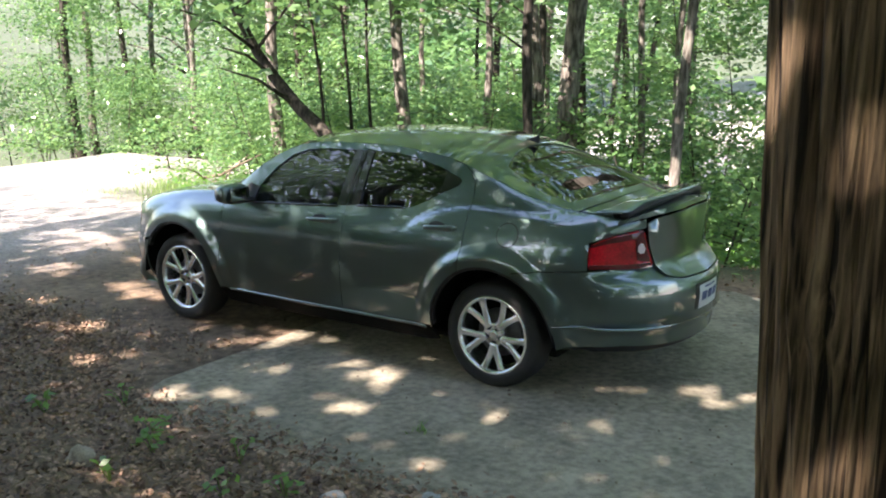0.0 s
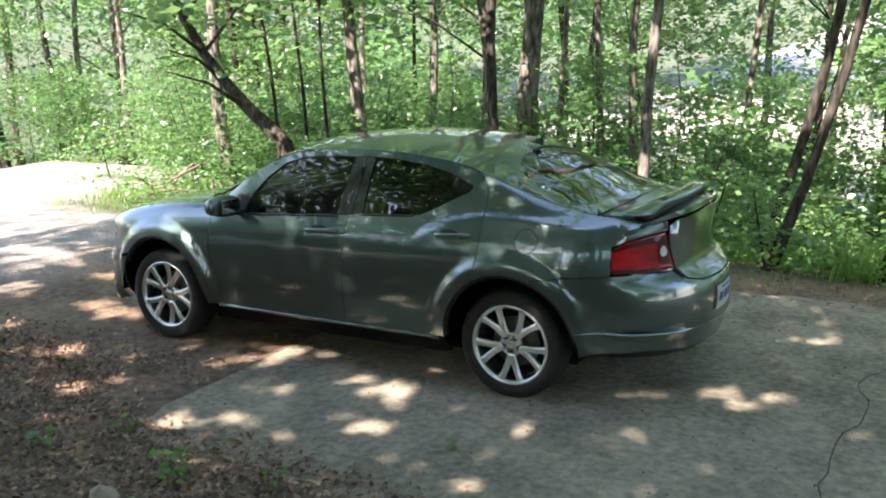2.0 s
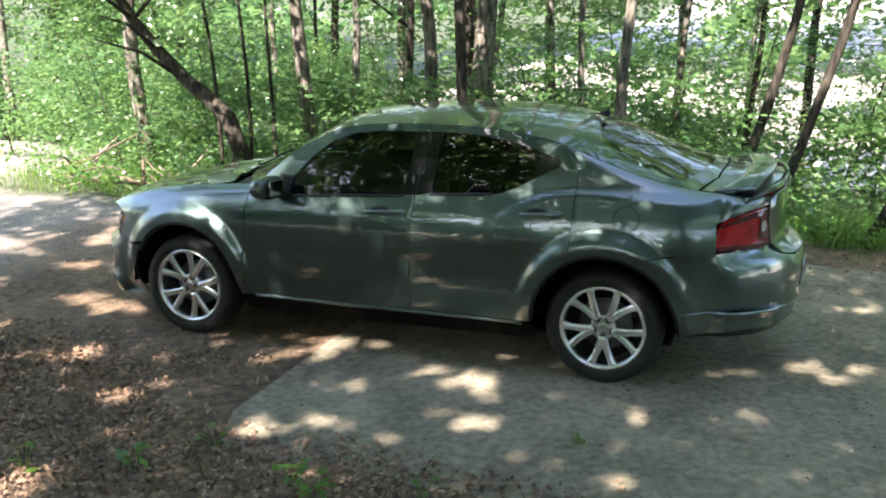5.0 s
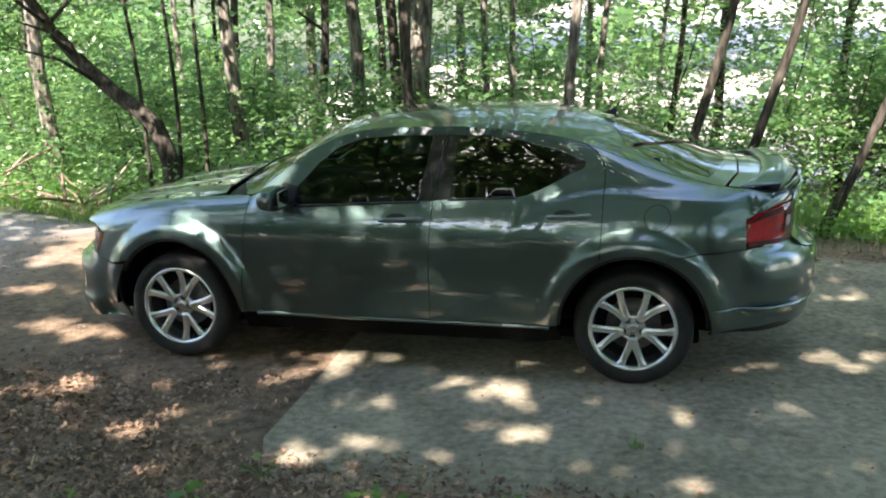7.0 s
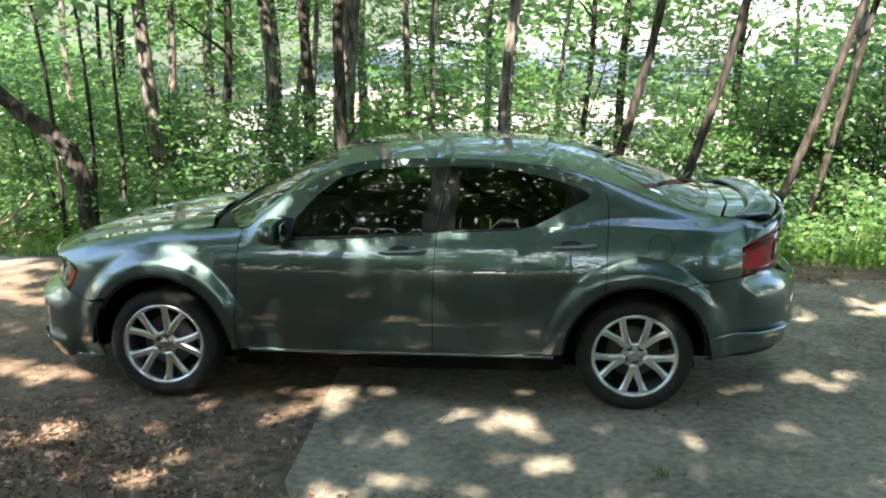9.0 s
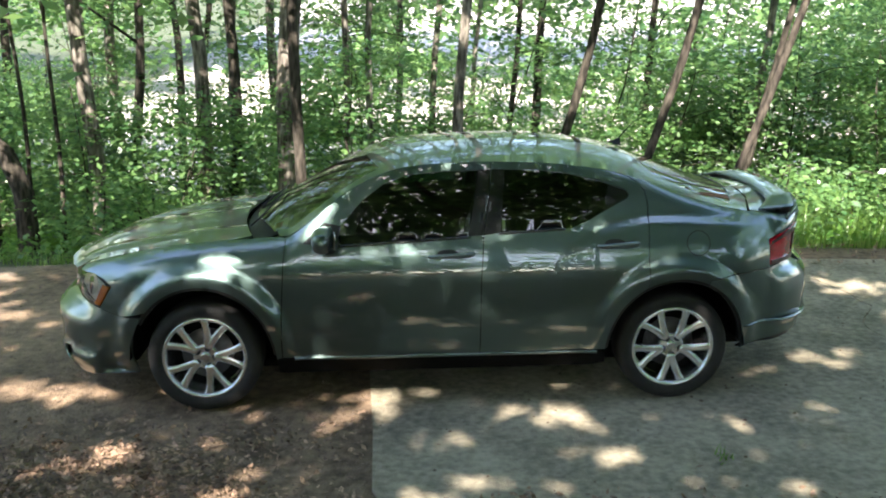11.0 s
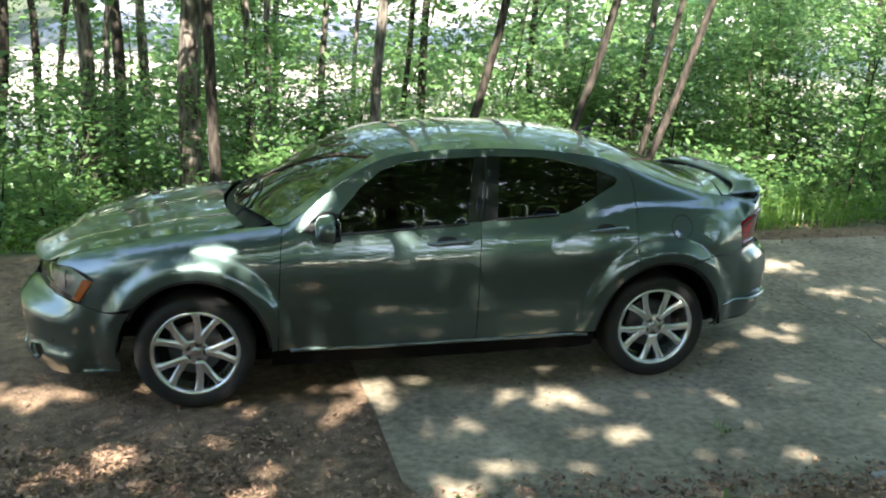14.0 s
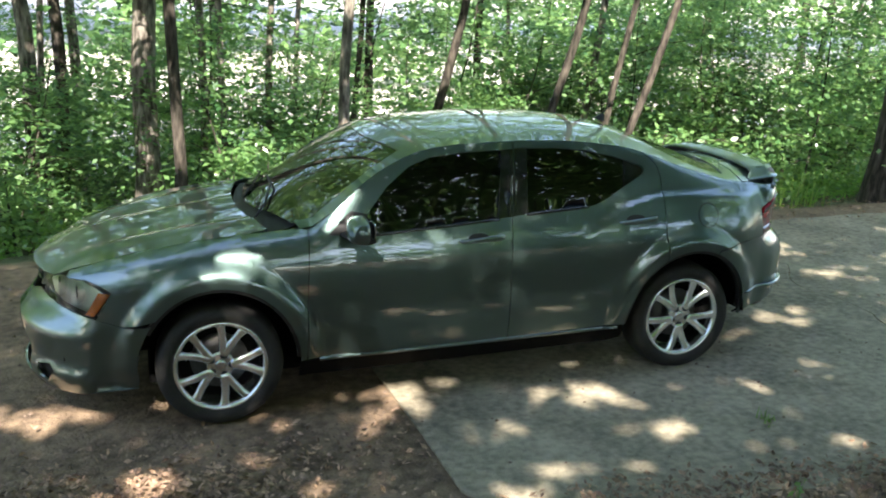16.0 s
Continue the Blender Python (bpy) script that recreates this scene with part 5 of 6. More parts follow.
def far_woods():
    """Leafy masses beyond the saplings and past the clearing, with gaps between them."""
    rng = np.random.default_rng(77)
    out = []
    for _ in range(180):
        kind = rng.random()
        y = rng.uniform(9.5, 17.5) if kind < 0.62 else rng.uniform(40, 62)
        x = rng.uniform(-1.1, 1.1) * (y + 8)
        if lane(x, y):
            continue
        g = gz(x, y)
        z = g + (rng.uniform(0.3, 2.2) if kind < 0.34 else rng.uniform(2.5, 7.5) if kind < 0.62 else rng.uniform(0.5, 14))
        big = 0.8 if y < 20 else 2.6
        out.append(sprays(rng, 9, 70 if y > 20 else 170, np.array([x, y, z]) - np.array([1.5, 1, 0.8]) * big, np.array([x, y, z]) + np.array([1.5, 1, 0.8]) * big, 0.5 * big, 0.14 * big))
    for i in range(120):
        x, y = rng.uniform(-12, 14), rng.uniform(8.2, 12)
        g = gz(x, y)
        z = g + rng.uniform(0.1, 1.0) * (0.2 - g)
        out.append(sprays(rng, 4, 90, np.array([x, y, z]) - np.array([0.7, 0.5, 0.25]), np.array([x, y, z]) + np.array([0.7, 0.5, 0.25]), 0.42, 0.06))
    for i in range(34):
        x, y = rng.uniform(3.5, 11), rng.uniform(8.5, 13)
        z = rng.uniform(-0.6, 2.4)
        out.append(sprays(rng, 4, 90, np.array([x, y, z]) - np.array([0.7, 0.5, 0.3]), np.array([x, y, z]) + np.array([0.7, 0.5, 0.3]), 0.42, 0.06))
    for _ in range(18):
        x, y = rng.uniform(-34, 34), rng.uniform(26, 42)
        if lane(x, y):
            continue
        z = gz(x, y) + rng.uniform(0.5, 6.5)
        out.append(sprays(rng, 9, 60, np.array([x, y, z]) - 1.8, np.array([x, y, z]) + 1.8, 1.0, 0.3))
    for i in range(56):
        x, y = (rng.uniform(-28, -15), rng.uniform(-10, 17)) if i % 3 else (rng.uniform(-19, -10), rng.uniform(11, 16))
        if lane(x, y):
            continue
        z = max(-1.5, gz(x, y)) + rng.uniform(0.2, 6.5)
        out.append(sprays(rng, 8, 110, np.array([x, y, z]) - 1.1, np.array([x, y, z]) + 1.1, 0.6, 0.16))
    # Added above view so roof and windscreen reflect green instead of white sky.
    high = []
    for _ in range(420):
        x, y = rng.uniform(-62, 60), rng.uniform(40, 56)
        z = rng.uniform(0.05, 0.7) * (y + 6)
        high.append(sprays(rng, 7, 40, np.array([x, y, z]) - np.array([3, 2, 1.5]), np.array([x, y, z]) + np.array([3, 2, 1.5]), 1.3, 0.4))
    high = np.concatenate(high)
    tagged(new("far_woods", leaves_mesh("far_woods", high, rng.uniform(0.4, 0.8, len(high)), rng, 0.6, LEAF)), "tall far trees added beyond the clearing, above view, for reflections", "woods", kind="stuff")
    c = np.concatenate(out)
    size = np.where(c[:, 1] < 25, rng.uniform(0.07, 0.13, len(c)), rng.uniform(0.4, 0.7, len(c)))
    tagged(new("far_woods", leaves_mesh("far_woods", c, size, rng, 0.6, LEAF)), "far green woods beyond the clearing", "woods", kind="stuff")
    # Unseen woods added behind the camera for reflections and to block low sky.
    out = []
    for _ in range(170):
        a = rng.uniform(0.95, 2.05) * math.pi + math.pi * 0.0
        d = rng.uniform(17, 25)
        x, y = d * math.cos(a) * 1.2, d * math.sin(a)
        if x < -12 and y > -4:
            continue
        z = gz(x, y) + rng.uniform(0.5, 8.5)
        out.append(sprays(rng, 9, 40, np.array([x, y, z]) - 1.5, np.array([x, y, z]) + 1.5, 0.9, 0.3))
    for _ in range(110):
        x, y = rng.uniform(-22, 24), rng.uniform(-17, -14)
        z = gz(x, y) + rng.uniform(0.2, 3.0)
        out.append(sprays(rng, 8, 40, np.array([x, y, z]) - 1.2, np.array([x, y, z]) + 1.2, 0.8, 0.3))
    c = np.concatenate(out)
    tagged(new("far_woods", leaves_mesh("far_woods", c, rng.uniform(0.3, 0.5, len(c)), rng, 0.6, LEAF)), "unseen dense green woods added behind the drive for reflections", "woods", kind="stuff")


far_woods()


# ---- unseen tall trees added behind the camera: their crowns shade the drive, with gaps where the sun comes through ----
GAPS_DRIVE = [(-0.31, -0.74, 0.21), (0.47, -0.88, 0.13), (0.78, -1.02, 0.17), (0.31, -1.06, 0.08), (0.99, -1.46, 0.14), (-0.1, -1.95, 0.13), (0.08, -1.74, 0.09), (1.3, -1.74, 0.10), (1.74, -1.81, 0.11), (2.13, -0.29, 0.13), (2.5, -0.12, 0.12), (2.66, -0.25, 0.10), (2.84, -0.02, 0.13), (3.65, 1.45, 0.28), (3.76, 0.7, 0.16), (2.9, 1.13, 0.15), (-0.6, -0.68, 0.10), (-0.55, -0.93, 0.10)]
GAPS_DIRT = [(-2.74, -0.52, 0.2), (-2.38, -0.57, 0.24), (-2.15, -0.62, 0.14), (-1.8, -1.44, 0.2), (-1.15, -1.9, 0.17), (-2.82, -1.19, 0.12), (-3.87, -0.5, 0.3), (-3.72, 1.06, 0.4), (-4.7, 0.43, 0.6), (-1.24, -1.28, 0.10), (-3.4, 0.2, 0.22), (-4.2, 1.9, 0.5), (-1.6, -3.2, 0.15), (-0.6, -2.9, 0.16), (0.8, -2.8, 0.15), (1.6, -2.6, 0.12)]
GAPS_CAR = [(-1.27, -0.93, 0.86, 0.13), (-0.53, -0.88, 0.93, 0.062), (-0.41, -0.88, 0.95, 0.062), (-0.06, -0.88, 0.965, 0.05), (0.56, -0.88, 0.99, 0.05), (0.06, -0.9, 0.765, 0.045), (0.31, -0.9, 0.77, 0.07), (0.25, -0.9, 0.60, 0.07), (1.57, -0.86, 1.05, 0.06), (-0.7, -0.78, 1.17, 0.09), (-0.77, -0.8, 1.08, 0.08), (-0.92, -0.88, 0.98, 0.05), (-1.3, -0.85, 0.97, 0.05), (-1.5, -0.3, 1.0, 0.1), (-1.9, 0.2, 0.9, 0.12), (0.2, -0.3, 1.48, 0.1), (1.9, -0.4, 1.12, 0.1), (3.9, -4.02, 2.12, 0.07), (3.85, -4.02, 1.98, 0.05), (3.95, -4.05, 1.3, 0.03), (3.86, -4.0, 0.95, 0.09), (3.97, -4.05, 0.8, 0.09)]


def shade_trees():
    rng = np.random.default_rng(21)
    k = Vector((SUN_TO.x / SUN_TO.z, SUN_TO.y / SUN_TO.z))
    gaps = []
    for x, y, r in GAPS_DRIVE + GAPS_DIRT:
        gaps.append((x, y, r * 0.8))
        for _ in range(4 if y < -0.5 or x < -2.6 or x > 3 else 0):
            a, d = rng.uniform(0, 2 * math.pi), r * rng.uniform(0.8, 1.5)
            gaps.append((x + 1.1 * d * math.cos(a), y + 0.8 * d * math.sin(a), r * rng.uniform(0.2, 0.4)))
    for x, y, z, r in GAPS_CAR:
        p = SLOPE @ Vector((x, y, z))
        gaps.append((p.x - k.x * p.z, p.y - k.y * p.z, max(0.06, 1.1 * r)))
    stems = [(-8.5, -10.5), (-3.5, -12.5), (1.2, -11.2), (5.6, -12.8), (10.0, -10.2), (16.0, -9.5)]
    n = 90000
    foot = np.stack([rng.uniform(-6.0, 11, n), rng.uniform(-8.0, 4.6, n)], axis=1)
    z = rng.uniform(6.0, 9.5, n) + 0.5 * np.sin(foot[:, 0] * 1.3) * np.cos(foot[:, 1] * 1.1)
    open_ = np.zeros(n, bool)
    for x, y, r in gaps:
        a = (foot[:, 0] - x) / (r * 1.1)
        b = (foot[:, 1] - y) / (r * 0.92)
        open_ |= a * a + b * b < (1 + 0.28 * np.sin(5 * np.arctan2(b, a) + x * 9) + 0.2 * np.sin(9 * np.arctan2(b, a) + y * 7)) ** 2
    open_ &= rng.random(n) < 0.975
    # thinner over the ground further back
    open_ |= rng.random(n) < np.clip((-5.0 - foot[:, 1]) / 1.2, 0, 0.7)
    # thin leafwork towards the road ahead and the woods' edge
    fade = np.clip((-3.6 - foot[:, 0]) / 2.2, 0, 1) * 0.75
    open_ |= rng.random(n) < fade
    open_ |= (foot[:, 0] > 3.4) & (foot[:, 0] < 5.4) & (foot[:, 1] > 3.2)
    foot, z = foot[~open_], z[~open_]
    # looser, clumped leafwork over the wood's edge
    m = 24000
    edge = np.stack([rng.uniform(-6, 10, m), rng.uniform(5.2, 10.5, m)], axis=1)
    clump = np.array([noise.noise(Vector((x * 0.8, y * 0.8, 12))) + 0.5 * noise.noise(Vector((x * 2.3, y * 2.3, 2))) for x, y in edge])
    edge = edge[(clump > 0.0) & ~((edge[:, 0] > 3.0) & (edge[:, 0] < 5.4) & (edge[:, 1] < 7.5))]
    ez = rng.uniform(4.6, 6.6, len(edge))
    # the wood's own high crowns, and those over the road behind the drive, added for window reflections
    m = 9000
    high = np.stack([rng.uniform(-17, 13, m), rng.uniform(1.5, 15, m)], axis=1)
    back = np.stack([rng.uniform(-25, -7, 60000), rng.uniform(-21, -11, 60000)], axis=1)
    hz = np.concatenate([rng.uniform(8.5, 13.5, m), rng.uniform(2.0, 15.0, 60000)])
    high = np.concatenate([high, back])
    clump = np.array([noise.noise(Vector((x * 0.6, y * 0.6, q * 0.5))) + 0.6 * noise.noise(Vector((x * 1.9, y * 1.9, q * 1.5))) for (x, y), q in zip(high, hz)])
    clump[m:] += 0.5
    high, hz = high[clump > 0.14], hz[clump > 0.14]
    high = high - np.stack([k.x * hz, k.y * hz], axis=1)
    # plain leafwork past the end of the drive, added to darken trunk reflections
    more = np.stack([rng.uniform(11, 22, 16000), rng.uniform(-6, 7, 16000)], axis=1)
    mz = rng.uniform(6.5, 10.0, len(more))
    foot = np.concatenate([foot, edge, high, more])
    z = np.concatenate([z, ez, hz, mz])
    c = np.stack([foot[:, 0] + k.x * z, foot[:, 1] + k.y * z, z], axis=1)
    owner = np.argmin([np.hypot(c[:, 0] - x, c[:, 1] - y) for x, y in stems], axis=0)
    for i, (x, y) in enumerate(stems):
        t = thing("tree", "unseen tall broad-leaved tree added to shade the drive", "tree", "shade trees")
        g = gz(x, y)
        pts = [Vector((x + 0.1 * math.sin(q * 3 + i), y + 0.25 * q * (1 if i % 2 else 0.5), g - 0.1 + q * 9.0)) for q in np.linspace(0, 1, 12)]
        part("trunk", trunk_mesh(pts, [0.24 * (1 - 0.75 * q) for q in np.linspace(0, 1, 12)], 14, i), BARK, t)
        mine = c[owner == i]
        for b in range(9):
            p = pts[6 + b % 5]
            e = Vector(mine[rng.integers(len(mine))])
            part("limb", tube([p, p.lerp(e, 0.5) + Vector((0, 0, 0.3)), e], [0.07, 0.045, 0.012], 6), BARK, t)
        ob = new("crown", leaves_mesh("crown", mine, rng.uniform(0.16, 0.26, len(mine)), rng, 0.5, LEAF))
        ob.parent = t


shade_trees()


def cedar():
    """The fibrous trunk close by the camera's start."""
    x, y = C(4.0, -3.85, 1.4)
    t = thing("cedar_tree", "old cedar trunk with brown shredding bark", "tree")
    g = gz(x, y)
    bm = bmesh.new()
    rows = []
    n = 230
    for i in range(130):
        z = -0.1 + 6.0 * i / 129
        r = 0.205 * (1 - 0.02 * z) * (1 + 0.5 * max(0, 1 - z / 0.5) ** 2)
        lx, ly = x - 0.052 * (z - 1.2), y - 0.034 * (z - 1.2)
        row = []
        for j in range(n):
            a = 2 * math.pi * j / n
            f = noise.noise(Vector((math.cos(a) * 7, math.sin(a) * 7, z * 0.55)))
            h = noise.noise(Vector((math.cos(a) * 19, math.sin(a) * 19, z * 1.2 + 5)))
            lobe = noise.noise(Vector((math.cos(a) * 1.6, math.sin(a) * 1.6, z * 0.4 + 9)))
            strip = noise.noise(Vector((math.cos(a) * 34, math.sin(a) * 34, z * 1.7 + 2)))
            rr = r * (1 + 0.07 * lobe) + 0.024 * (0.5 - 2.2 * abs(f)) + 0.014 * (0.4 - 1.8 * abs(h)) + 0.006 * strip
            knot = math.hypot((a - 4.45) * 0.2, z - 1.42)
            rr += 0.03 * math.exp(-(knot / 0.06) ** 2) - 0.045 * math.exp(-(knot / 0.025) ** 2)
            row.append((lx + rr * math.cos(a), ly + rr * math.sin(a), g + z))
        rows.append(row)
    ring(bm, rows)
    bmesh.ops.recalc_face_normals(bm, faces=bm.faces)
    part("trunk", bm, CEDAR, t)
    rng = np.random.default_rng(3)
    crown = []
    for k in range(8):
        a = rng.uniform(0, 2 * math.pi)
        z0 = rng.uniform(3.6, 5.8)
        p = Vector((x - 0.052 * (z0 - 1.2), y - 0.034 * (z0 - 1.2), g + z0))
        e = p + Vector((math.cos(a) * 1.3, math.sin(a) * 1.3, 0.2))
        part("limb", tube([p, p.lerp(e, 0.5) + Vector((0, 0, 0.15)), e], [0.03, 0.02, 0.006], 6), CEDAR, t)
        crown.append(sprays(rng, 5, 60, np.array(p.lerp(e, 0.8)) - 0.3, np.array(p.lerp(e, 0.8)) + 0.3, 0.25, 0.08))
    c = np.concatenate(crown)
    ob = new("crown", leaves_mesh("crown", c, rng.uniform(0.05, 0.1, len(c)), rng, 0.6, NEEDLE, 0.12))
    ob.parent = t


cedar()


# ---- what lies and grows on the ground ----
DRY_LEAF = material("dry_brown_leaf", (0.10, 0.062, 0.044), 0.85, vary=0.3, scale=9, second=(0.35, 0.225, 0.145), island=0.65)
STONE = material("pale_stone", (0.30, 0.25, 0.19), 0.9, vary=0.3, scale=12, bump=0.6, bump_scale=50)
GREY_STONE = material("grey_stone", (0.26, 0.26, 0.25), 0.9, vary=0.3, scale=12, bump=0.6, bump_scale=50)
TWIG = material("dry_twig", (0.12, 0.085, 0.06), 0.9, vary=0.4, scale=20)
GRASS = leaf_material("grass_blade", (0.05, 0.12, 0.02), (0.16, 0.26, 0.06))
SEEDLING = leaf_material("seedling_leaf", (0.05, 0.14, 0.025), (0.10, 0.22, 0.04))


def heights(xy, lift):
    return np.array([gz(x, y) for x, y in xy]) + lift


def litter():
    """Dry leaves: thick on the near bank, thin towards the drive and at the wood's edge."""
    rng = np.random.default_rng(8)
    xs, ys = [], []

    def strew(n, x0, x1, y0, y1, keep):
        p = np.stack([rng.uniform(x0, x1, n), rng.uniform(y0, y1, n)], axis=1)
        k = np.array([keep(x, y) for x, y in p])
        p = p[rng.random(n) < k]
        xs.append(p)
    patch = lambda x, y: 0.5 + 0.5 * noise.noise(Vector((x * 1.1, y * 1.1, 2)))

    def bank(x, y):
        edge = -1.95 + 0.16 * noise.noise(Vector((x * 1.7, 0, 5))) + (0.75 * smooth((-0.25 - x) / 1.6) if x < -0.25 else 0) - 0.07 * max(0, x - 1.2)
        return smooth((edge - y) / 0.35) * (0.55 + 0.6 * patch(x, y))
    strew(90000, -4.2, 6.5, -5.2, -1.2, bank)
    strew(1500, -4.5, -0.4, -2.0, 1.8, lambda x, y: 0.35 * patch(x, y) ** 2)
    strew(9000, -4.5, -0.45, -2.1, -0.6, lambda x, y: 0.9 * patch(x, y) ** 1.5 * smooth((-0.75 - y) / 0.7))
    strew(900, -0.4, 6, -2.3, 2.3, lambda x, y: 0.12 * patch(x, y) ** 2 + 0.5 * smooth((-1.85 - y) / 0.3))
    strew(5000, 0.5, 9, 2.05, 3.6, lambda x, y: 0.75 * patch(x, y))
    p = np.concatenate(xs)
    on_slab = (p[:, 0] > -0.45) & (p[:, 1] > -2.3) & (p[:, 1] < 2.3)
    z = heights(p, 0.012) + rng.uniform(0, 0.03, len(p)) * ~on_slab + 0.012 * on_slab
    c = np.column_stack([p, z])
    me = leaves_mesh("leaf_litter", c, rng.uniform(0.02, 0.056, len(c)), rng, 0.5, DRY_LEAF, 0.24)
    tagged(new("leaf_litter", me), "dry brown fallen leaves on the bank", "leaf litter", kind="stuff")


litter()


def crumbs():
    """Bits of bark, gravel and acorn caps on the dirt and the concrete."""
    rng = np.random.default_rng(18)
    bm = bmesh.new()
    for i in range(900):
        x, y = (rng.uniform(-4.5, -0.45), rng.uniform(-2.0, 2.2)) if i % 3 else (rng.uniform(-0.4, 5.5), rng.uniform(-2.2, 2.2))
        r = rng.uniform(0.004, 0.016) * (1 if i % 3 else 0.7)
        h = gz(x, y) + (0.013 if x > -0.42 else 0.0)
        top_, low = bm.verts.new((x, y, h + r)), []
        for k in range(5):
            a = k * 1.2566 + rng.uniform(-0.3, 0.3)
            low.append(bm.verts.new((x + r * 1.3 * math.cos(a), y + r * math.sin(a), h - 0.002)))
        for k in range(5):
            bm.faces.new((top_, low[k], low[(k + 1) % 5]))
    ob = mesh_object("gravel", bm, TWIG, soft=False)
    tagged(ob, "bits of bark and grit strewn on the drive", "gravel", kind="stuff")


crumbs()


def rock(x, y, size, mat, label, seed):
    bm = bmesh.new()
    bmesh.ops.create_icosphere(bm, subdivisions=3, radius=1)
    for v in bm.verts:
        k = 1 + 0.35 * noise.noise(v.co * 1.3 + Vector((seed, 0, 0))) + 0.1 * noise.noise(v.co * 4 + Vector((seed, 3, 0)))
        v.co = Vector((v.co.x * size[0], v.co.y * size[1], v.co.z * size[2])) * k
    g = gz(x, y)
    bmesh.ops.translate(bm, vec=(x, y, g + size[2] * 0.45), verts=bm.verts)
    tagged(mesh_object("stone", bm, mat), label, "stone", "stones")


wx, wy = C(0.44, -3.09, 0.1)
rock(wx, wy, (0.075, 0.06, 0.06), STONE, "pale tan stone lying in the leaf litter", 1)
rock(1.62, -2.62, (0.07, 0.05, 0.03), GREY_STONE, "flat grey stone at the edge of the concrete", 2)
rock(1.95, -2.32, (0.055, 0.05, 0.025), GREY_STONE, "flat grey stone at the edge of the concrete", 3)


def brush_pile(x, y):
    """Dry branches thrown together beside the road."""
    rng = np.random.default_rng(45)
    t = thing("brush_pile", "low heap of dry brown branches beside the road", "brush pile")
    for i in range(26):
        bx, by = x + rng.normal() * 0.55, y + rng.normal() * 0.35
        a, ln, rise = rng.uniform(0, 2 * math.pi), rng.uniform(0.5, 1.3), rng.uniform(0.0, 0.45)
        g = gz(bx, by) + rng.uniform(0.0, 0.12)
        pts = [Vector((bx + math.cos(a) * ln * k, by + math.sin(a) * ln * k, g + rise * k + 0.05 * math.sin(5 * k + i))) for k in (0, 0.33, 0.66, 1.0)]
        r = rng.uniform(0.01, 0.03)
        part("branch", tube(pts, [r, r * 0.9, r * 0.7, r * 0.35], 7), TWIG if i % 3 else STONE, t)


brush_pile(-6.0, 4.6)


def grass():
    """Bent blades in tufts along the wood's edge and the road, with one weed in the concrete."""
    rng = np.random.default_rng(31)
    roots = [(rng.uniform(2.6, 5.6), rng.uniform(2.9, 4.0), 40, rng.uniform(0.35, 0.75), 0.12) for _ in range(18)]
    roots += [(rng.uniform(-7.5, -3.2), rng.uniform(2.9, 4.4), 50, rng.uniform(0.1, 0.25), 0.2) for _ in range(26)]
    roots += [(*C(1.43, -1.68, 0), 14, 0.09, 0.03), (2.2, 2.75, 30, 0.12, 0.2), (3.1, 2.6, 30, 0.1, 0.25)]
    verts, faces = [], []
    for x, y, n, height, spread in roots:
        for i in range(n):
            a, lean = rng.uniform(0, 2 * math.pi), rng.uniform(0.15, 0.9)
            h = height * rng.uniform(0.5, 1.0)
            bx, by = x + rng.normal() * spread, y + rng.normal() * spread
            g = gz(bx, by)
            s_ = Vector((-math.sin(a), math.cos(a), 0)) * (0.004 + 0.004 * rng.random())
            b = len(verts)
            for k in range(5):
                t = k / 4
                c = Vector((bx + math.cos(a) * lean * h * t * t, by + math.sin(a) * lean * h * t * t, g + h * (t - 0.35 * lean * t * t)))
                verts += [c - s_ * (1 - 0.85 * t), c + s_ * (1 - 0.85 * t)]
            faces += [(b + 2 * k, b + 2 * k + 1, b + 2 * k + 3, b + 2 * k + 2) for k in range(4)]
    me = bpy.data.meshes.new("grass")
    me.from_pydata(verts, [], faces)
    me.materials.append(GRASS)
    tagged(new("grass", me), "green grass along the wood's edge", "grass", kind="stuff")


grass()


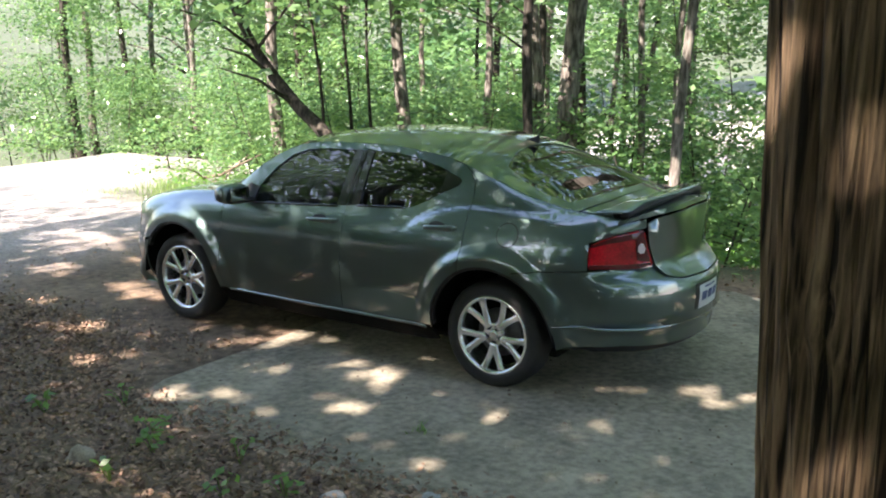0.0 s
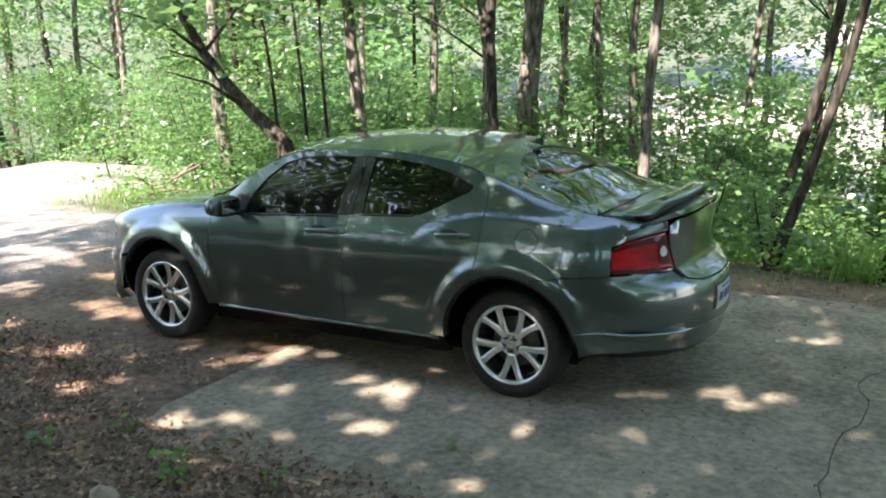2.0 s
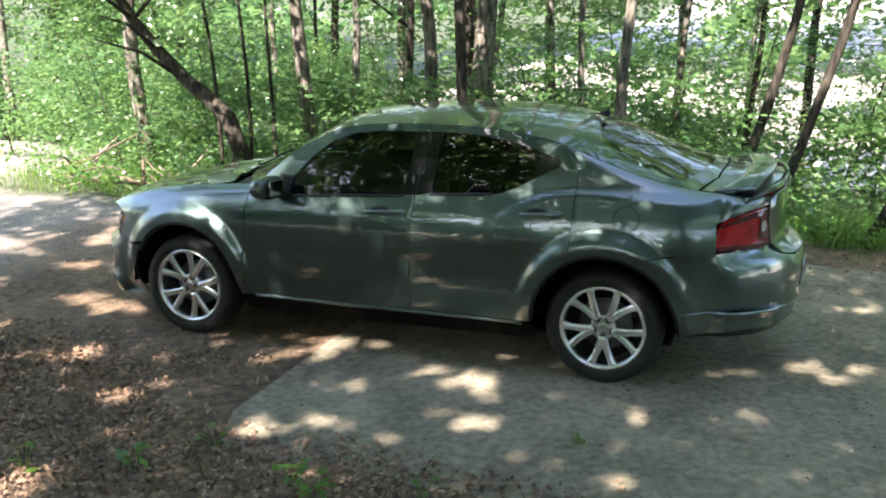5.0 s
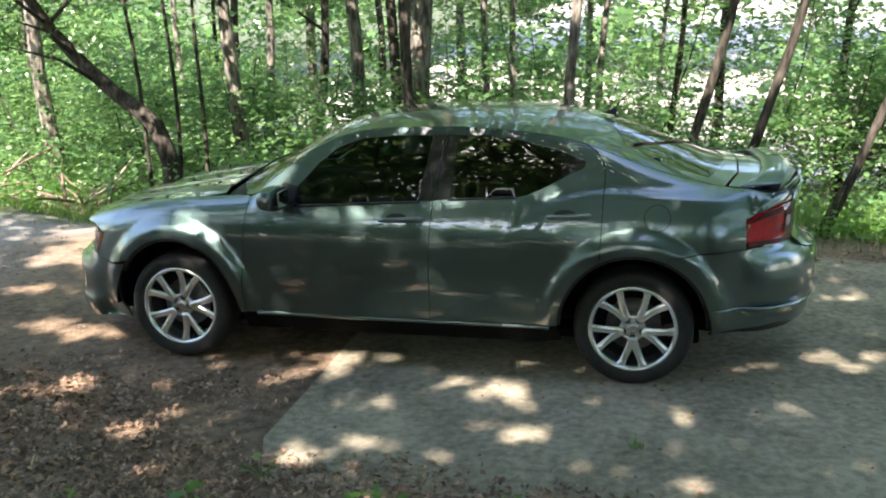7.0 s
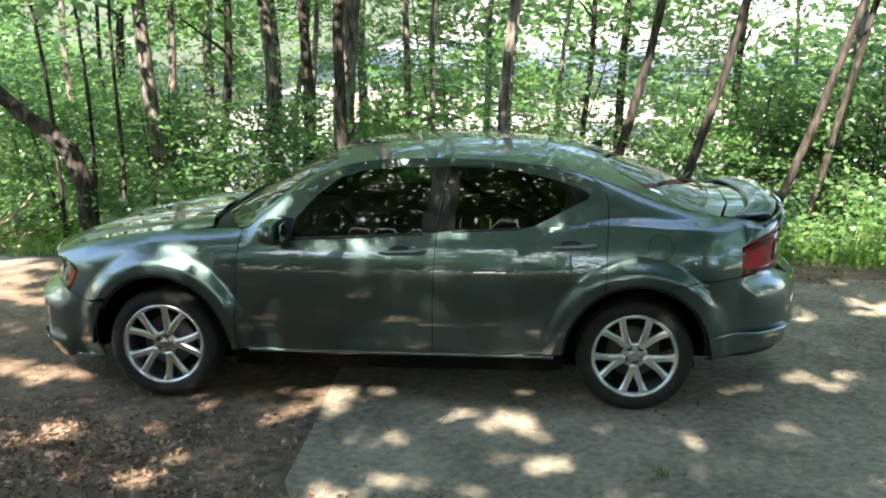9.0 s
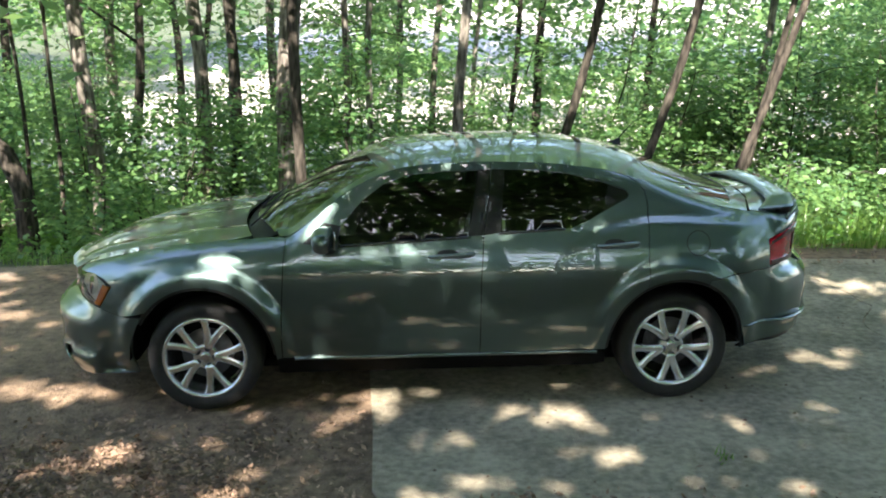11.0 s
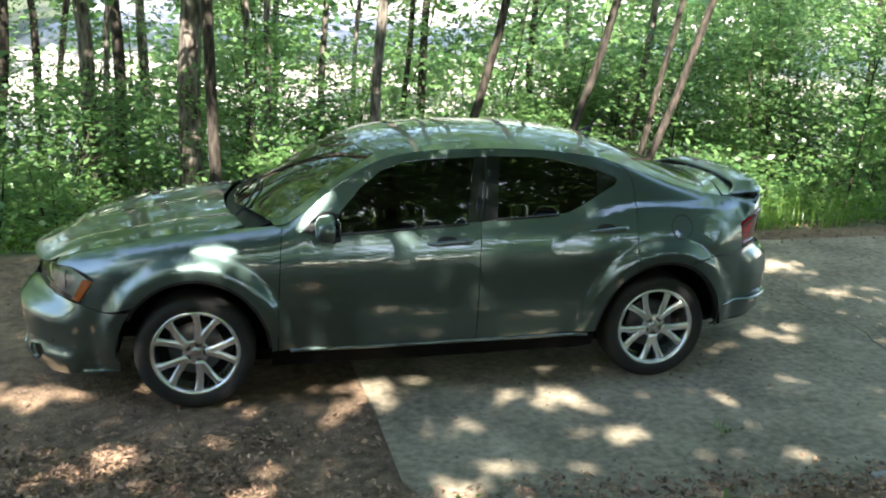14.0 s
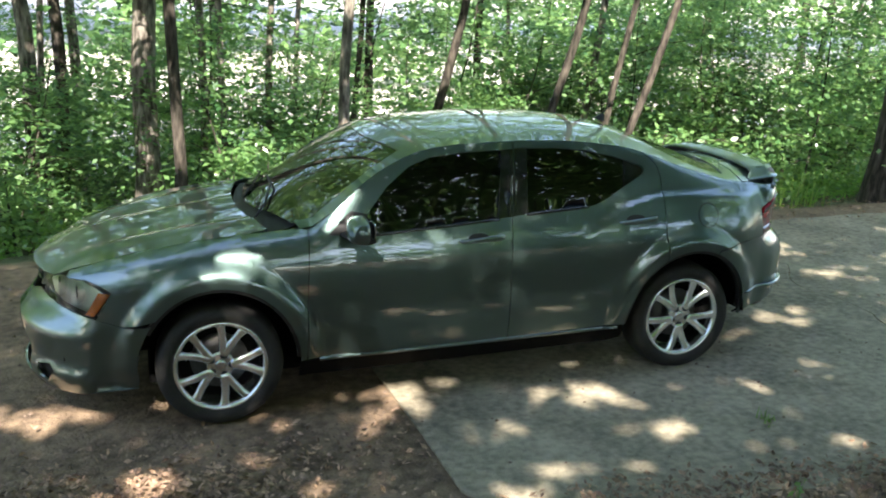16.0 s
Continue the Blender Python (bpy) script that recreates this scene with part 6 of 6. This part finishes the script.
def ground_cover():
    """Low green growth over the wood's floor."""
    rng = np.random.default_rng(66)
    n = 60000
    p = np.stack([rng.uniform(-9, 9.5, n), rng.uniform(2.75, 9, n)], axis=1)
    k = np.array([smooth((0.35 + noise.noise(Vector((x * 0.9, y * 0.9, 4)))) / 0.5) * smooth((y - 2.7 - 0.3 * math.sin(x * 1.3) - max(0, -4 - x) * 0.25) / 0.7) for x, y in p])
    p = p[rng.random(n) < k]
    z = heights(p, 0.03) + np.abs(rng.normal(size=len(p))) * 0.13
    me = leaves_mesh("ground_cover", np.column_stack([p, z]), rng.uniform(0.04, 0.09, len(p)), rng, 0.5, SEEDLING)
    tagged(new("ground_cover", me), "low green plants on the wood's floor", "plants", kind="stuff")


ground_cover()


def seedling(x, y, n, size, seed):
    """A few leaves on short stalks."""
    rng = np.random.default_rng(seed)
    t = thing("seedling", "small green seedling growing through dry leaves", "plant", "seedlings")
    c = []
    g = gz(x, y)
    for i in range(n):
        a, r, h = rng.uniform(0, 2 * math.pi), rng.uniform(0.02, 0.10), rng.uniform(0.05, 0.14)
        e = Vector((x + r * math.cos(a), y + r * math.sin(a), g + h))
        c.append(e)
        if i < 6:
            part("stalk", tube([Vector((x, y, g - 0.01)), Vector((x, y, g)).lerp(e, 0.6) + Vector((0, 0, 0.02)), e], [0.003, 0.0025, 0.002], 5), GRASS, t)
    ob = new("leaves", leaves_mesh("leaves", np.array(c), rng.uniform(size * 0.7, size, len(c)), rng, 0.3, SEEDLING))
    ob.parent = t


for i, (x, y, n, s) in enumerate(((0.55, -2.75, 16, 0.08), (0.35, -2.6, 10, 0.07), (-0.35, -2.75, 12, 0.07), (0.15, -3.5, 7, 0.13), (1.45, -2.75, 9, 0.07), (1.2, -2.9, 8, 0.08), (-1.9, -2.45, 7, 0.12), (-0.2, -2.35, 6, 0.06), (0.75, -3.15, 7, 0.07), (-0.75, -3.0, 8, 0.08), (-2.3, -2.35, 6, 0.08), (0.95, -2.55, 6, 0.05))):
    wx, wy = C(x, y, 0.1)
    seedling(wx, wy, n, s, 300 + i)
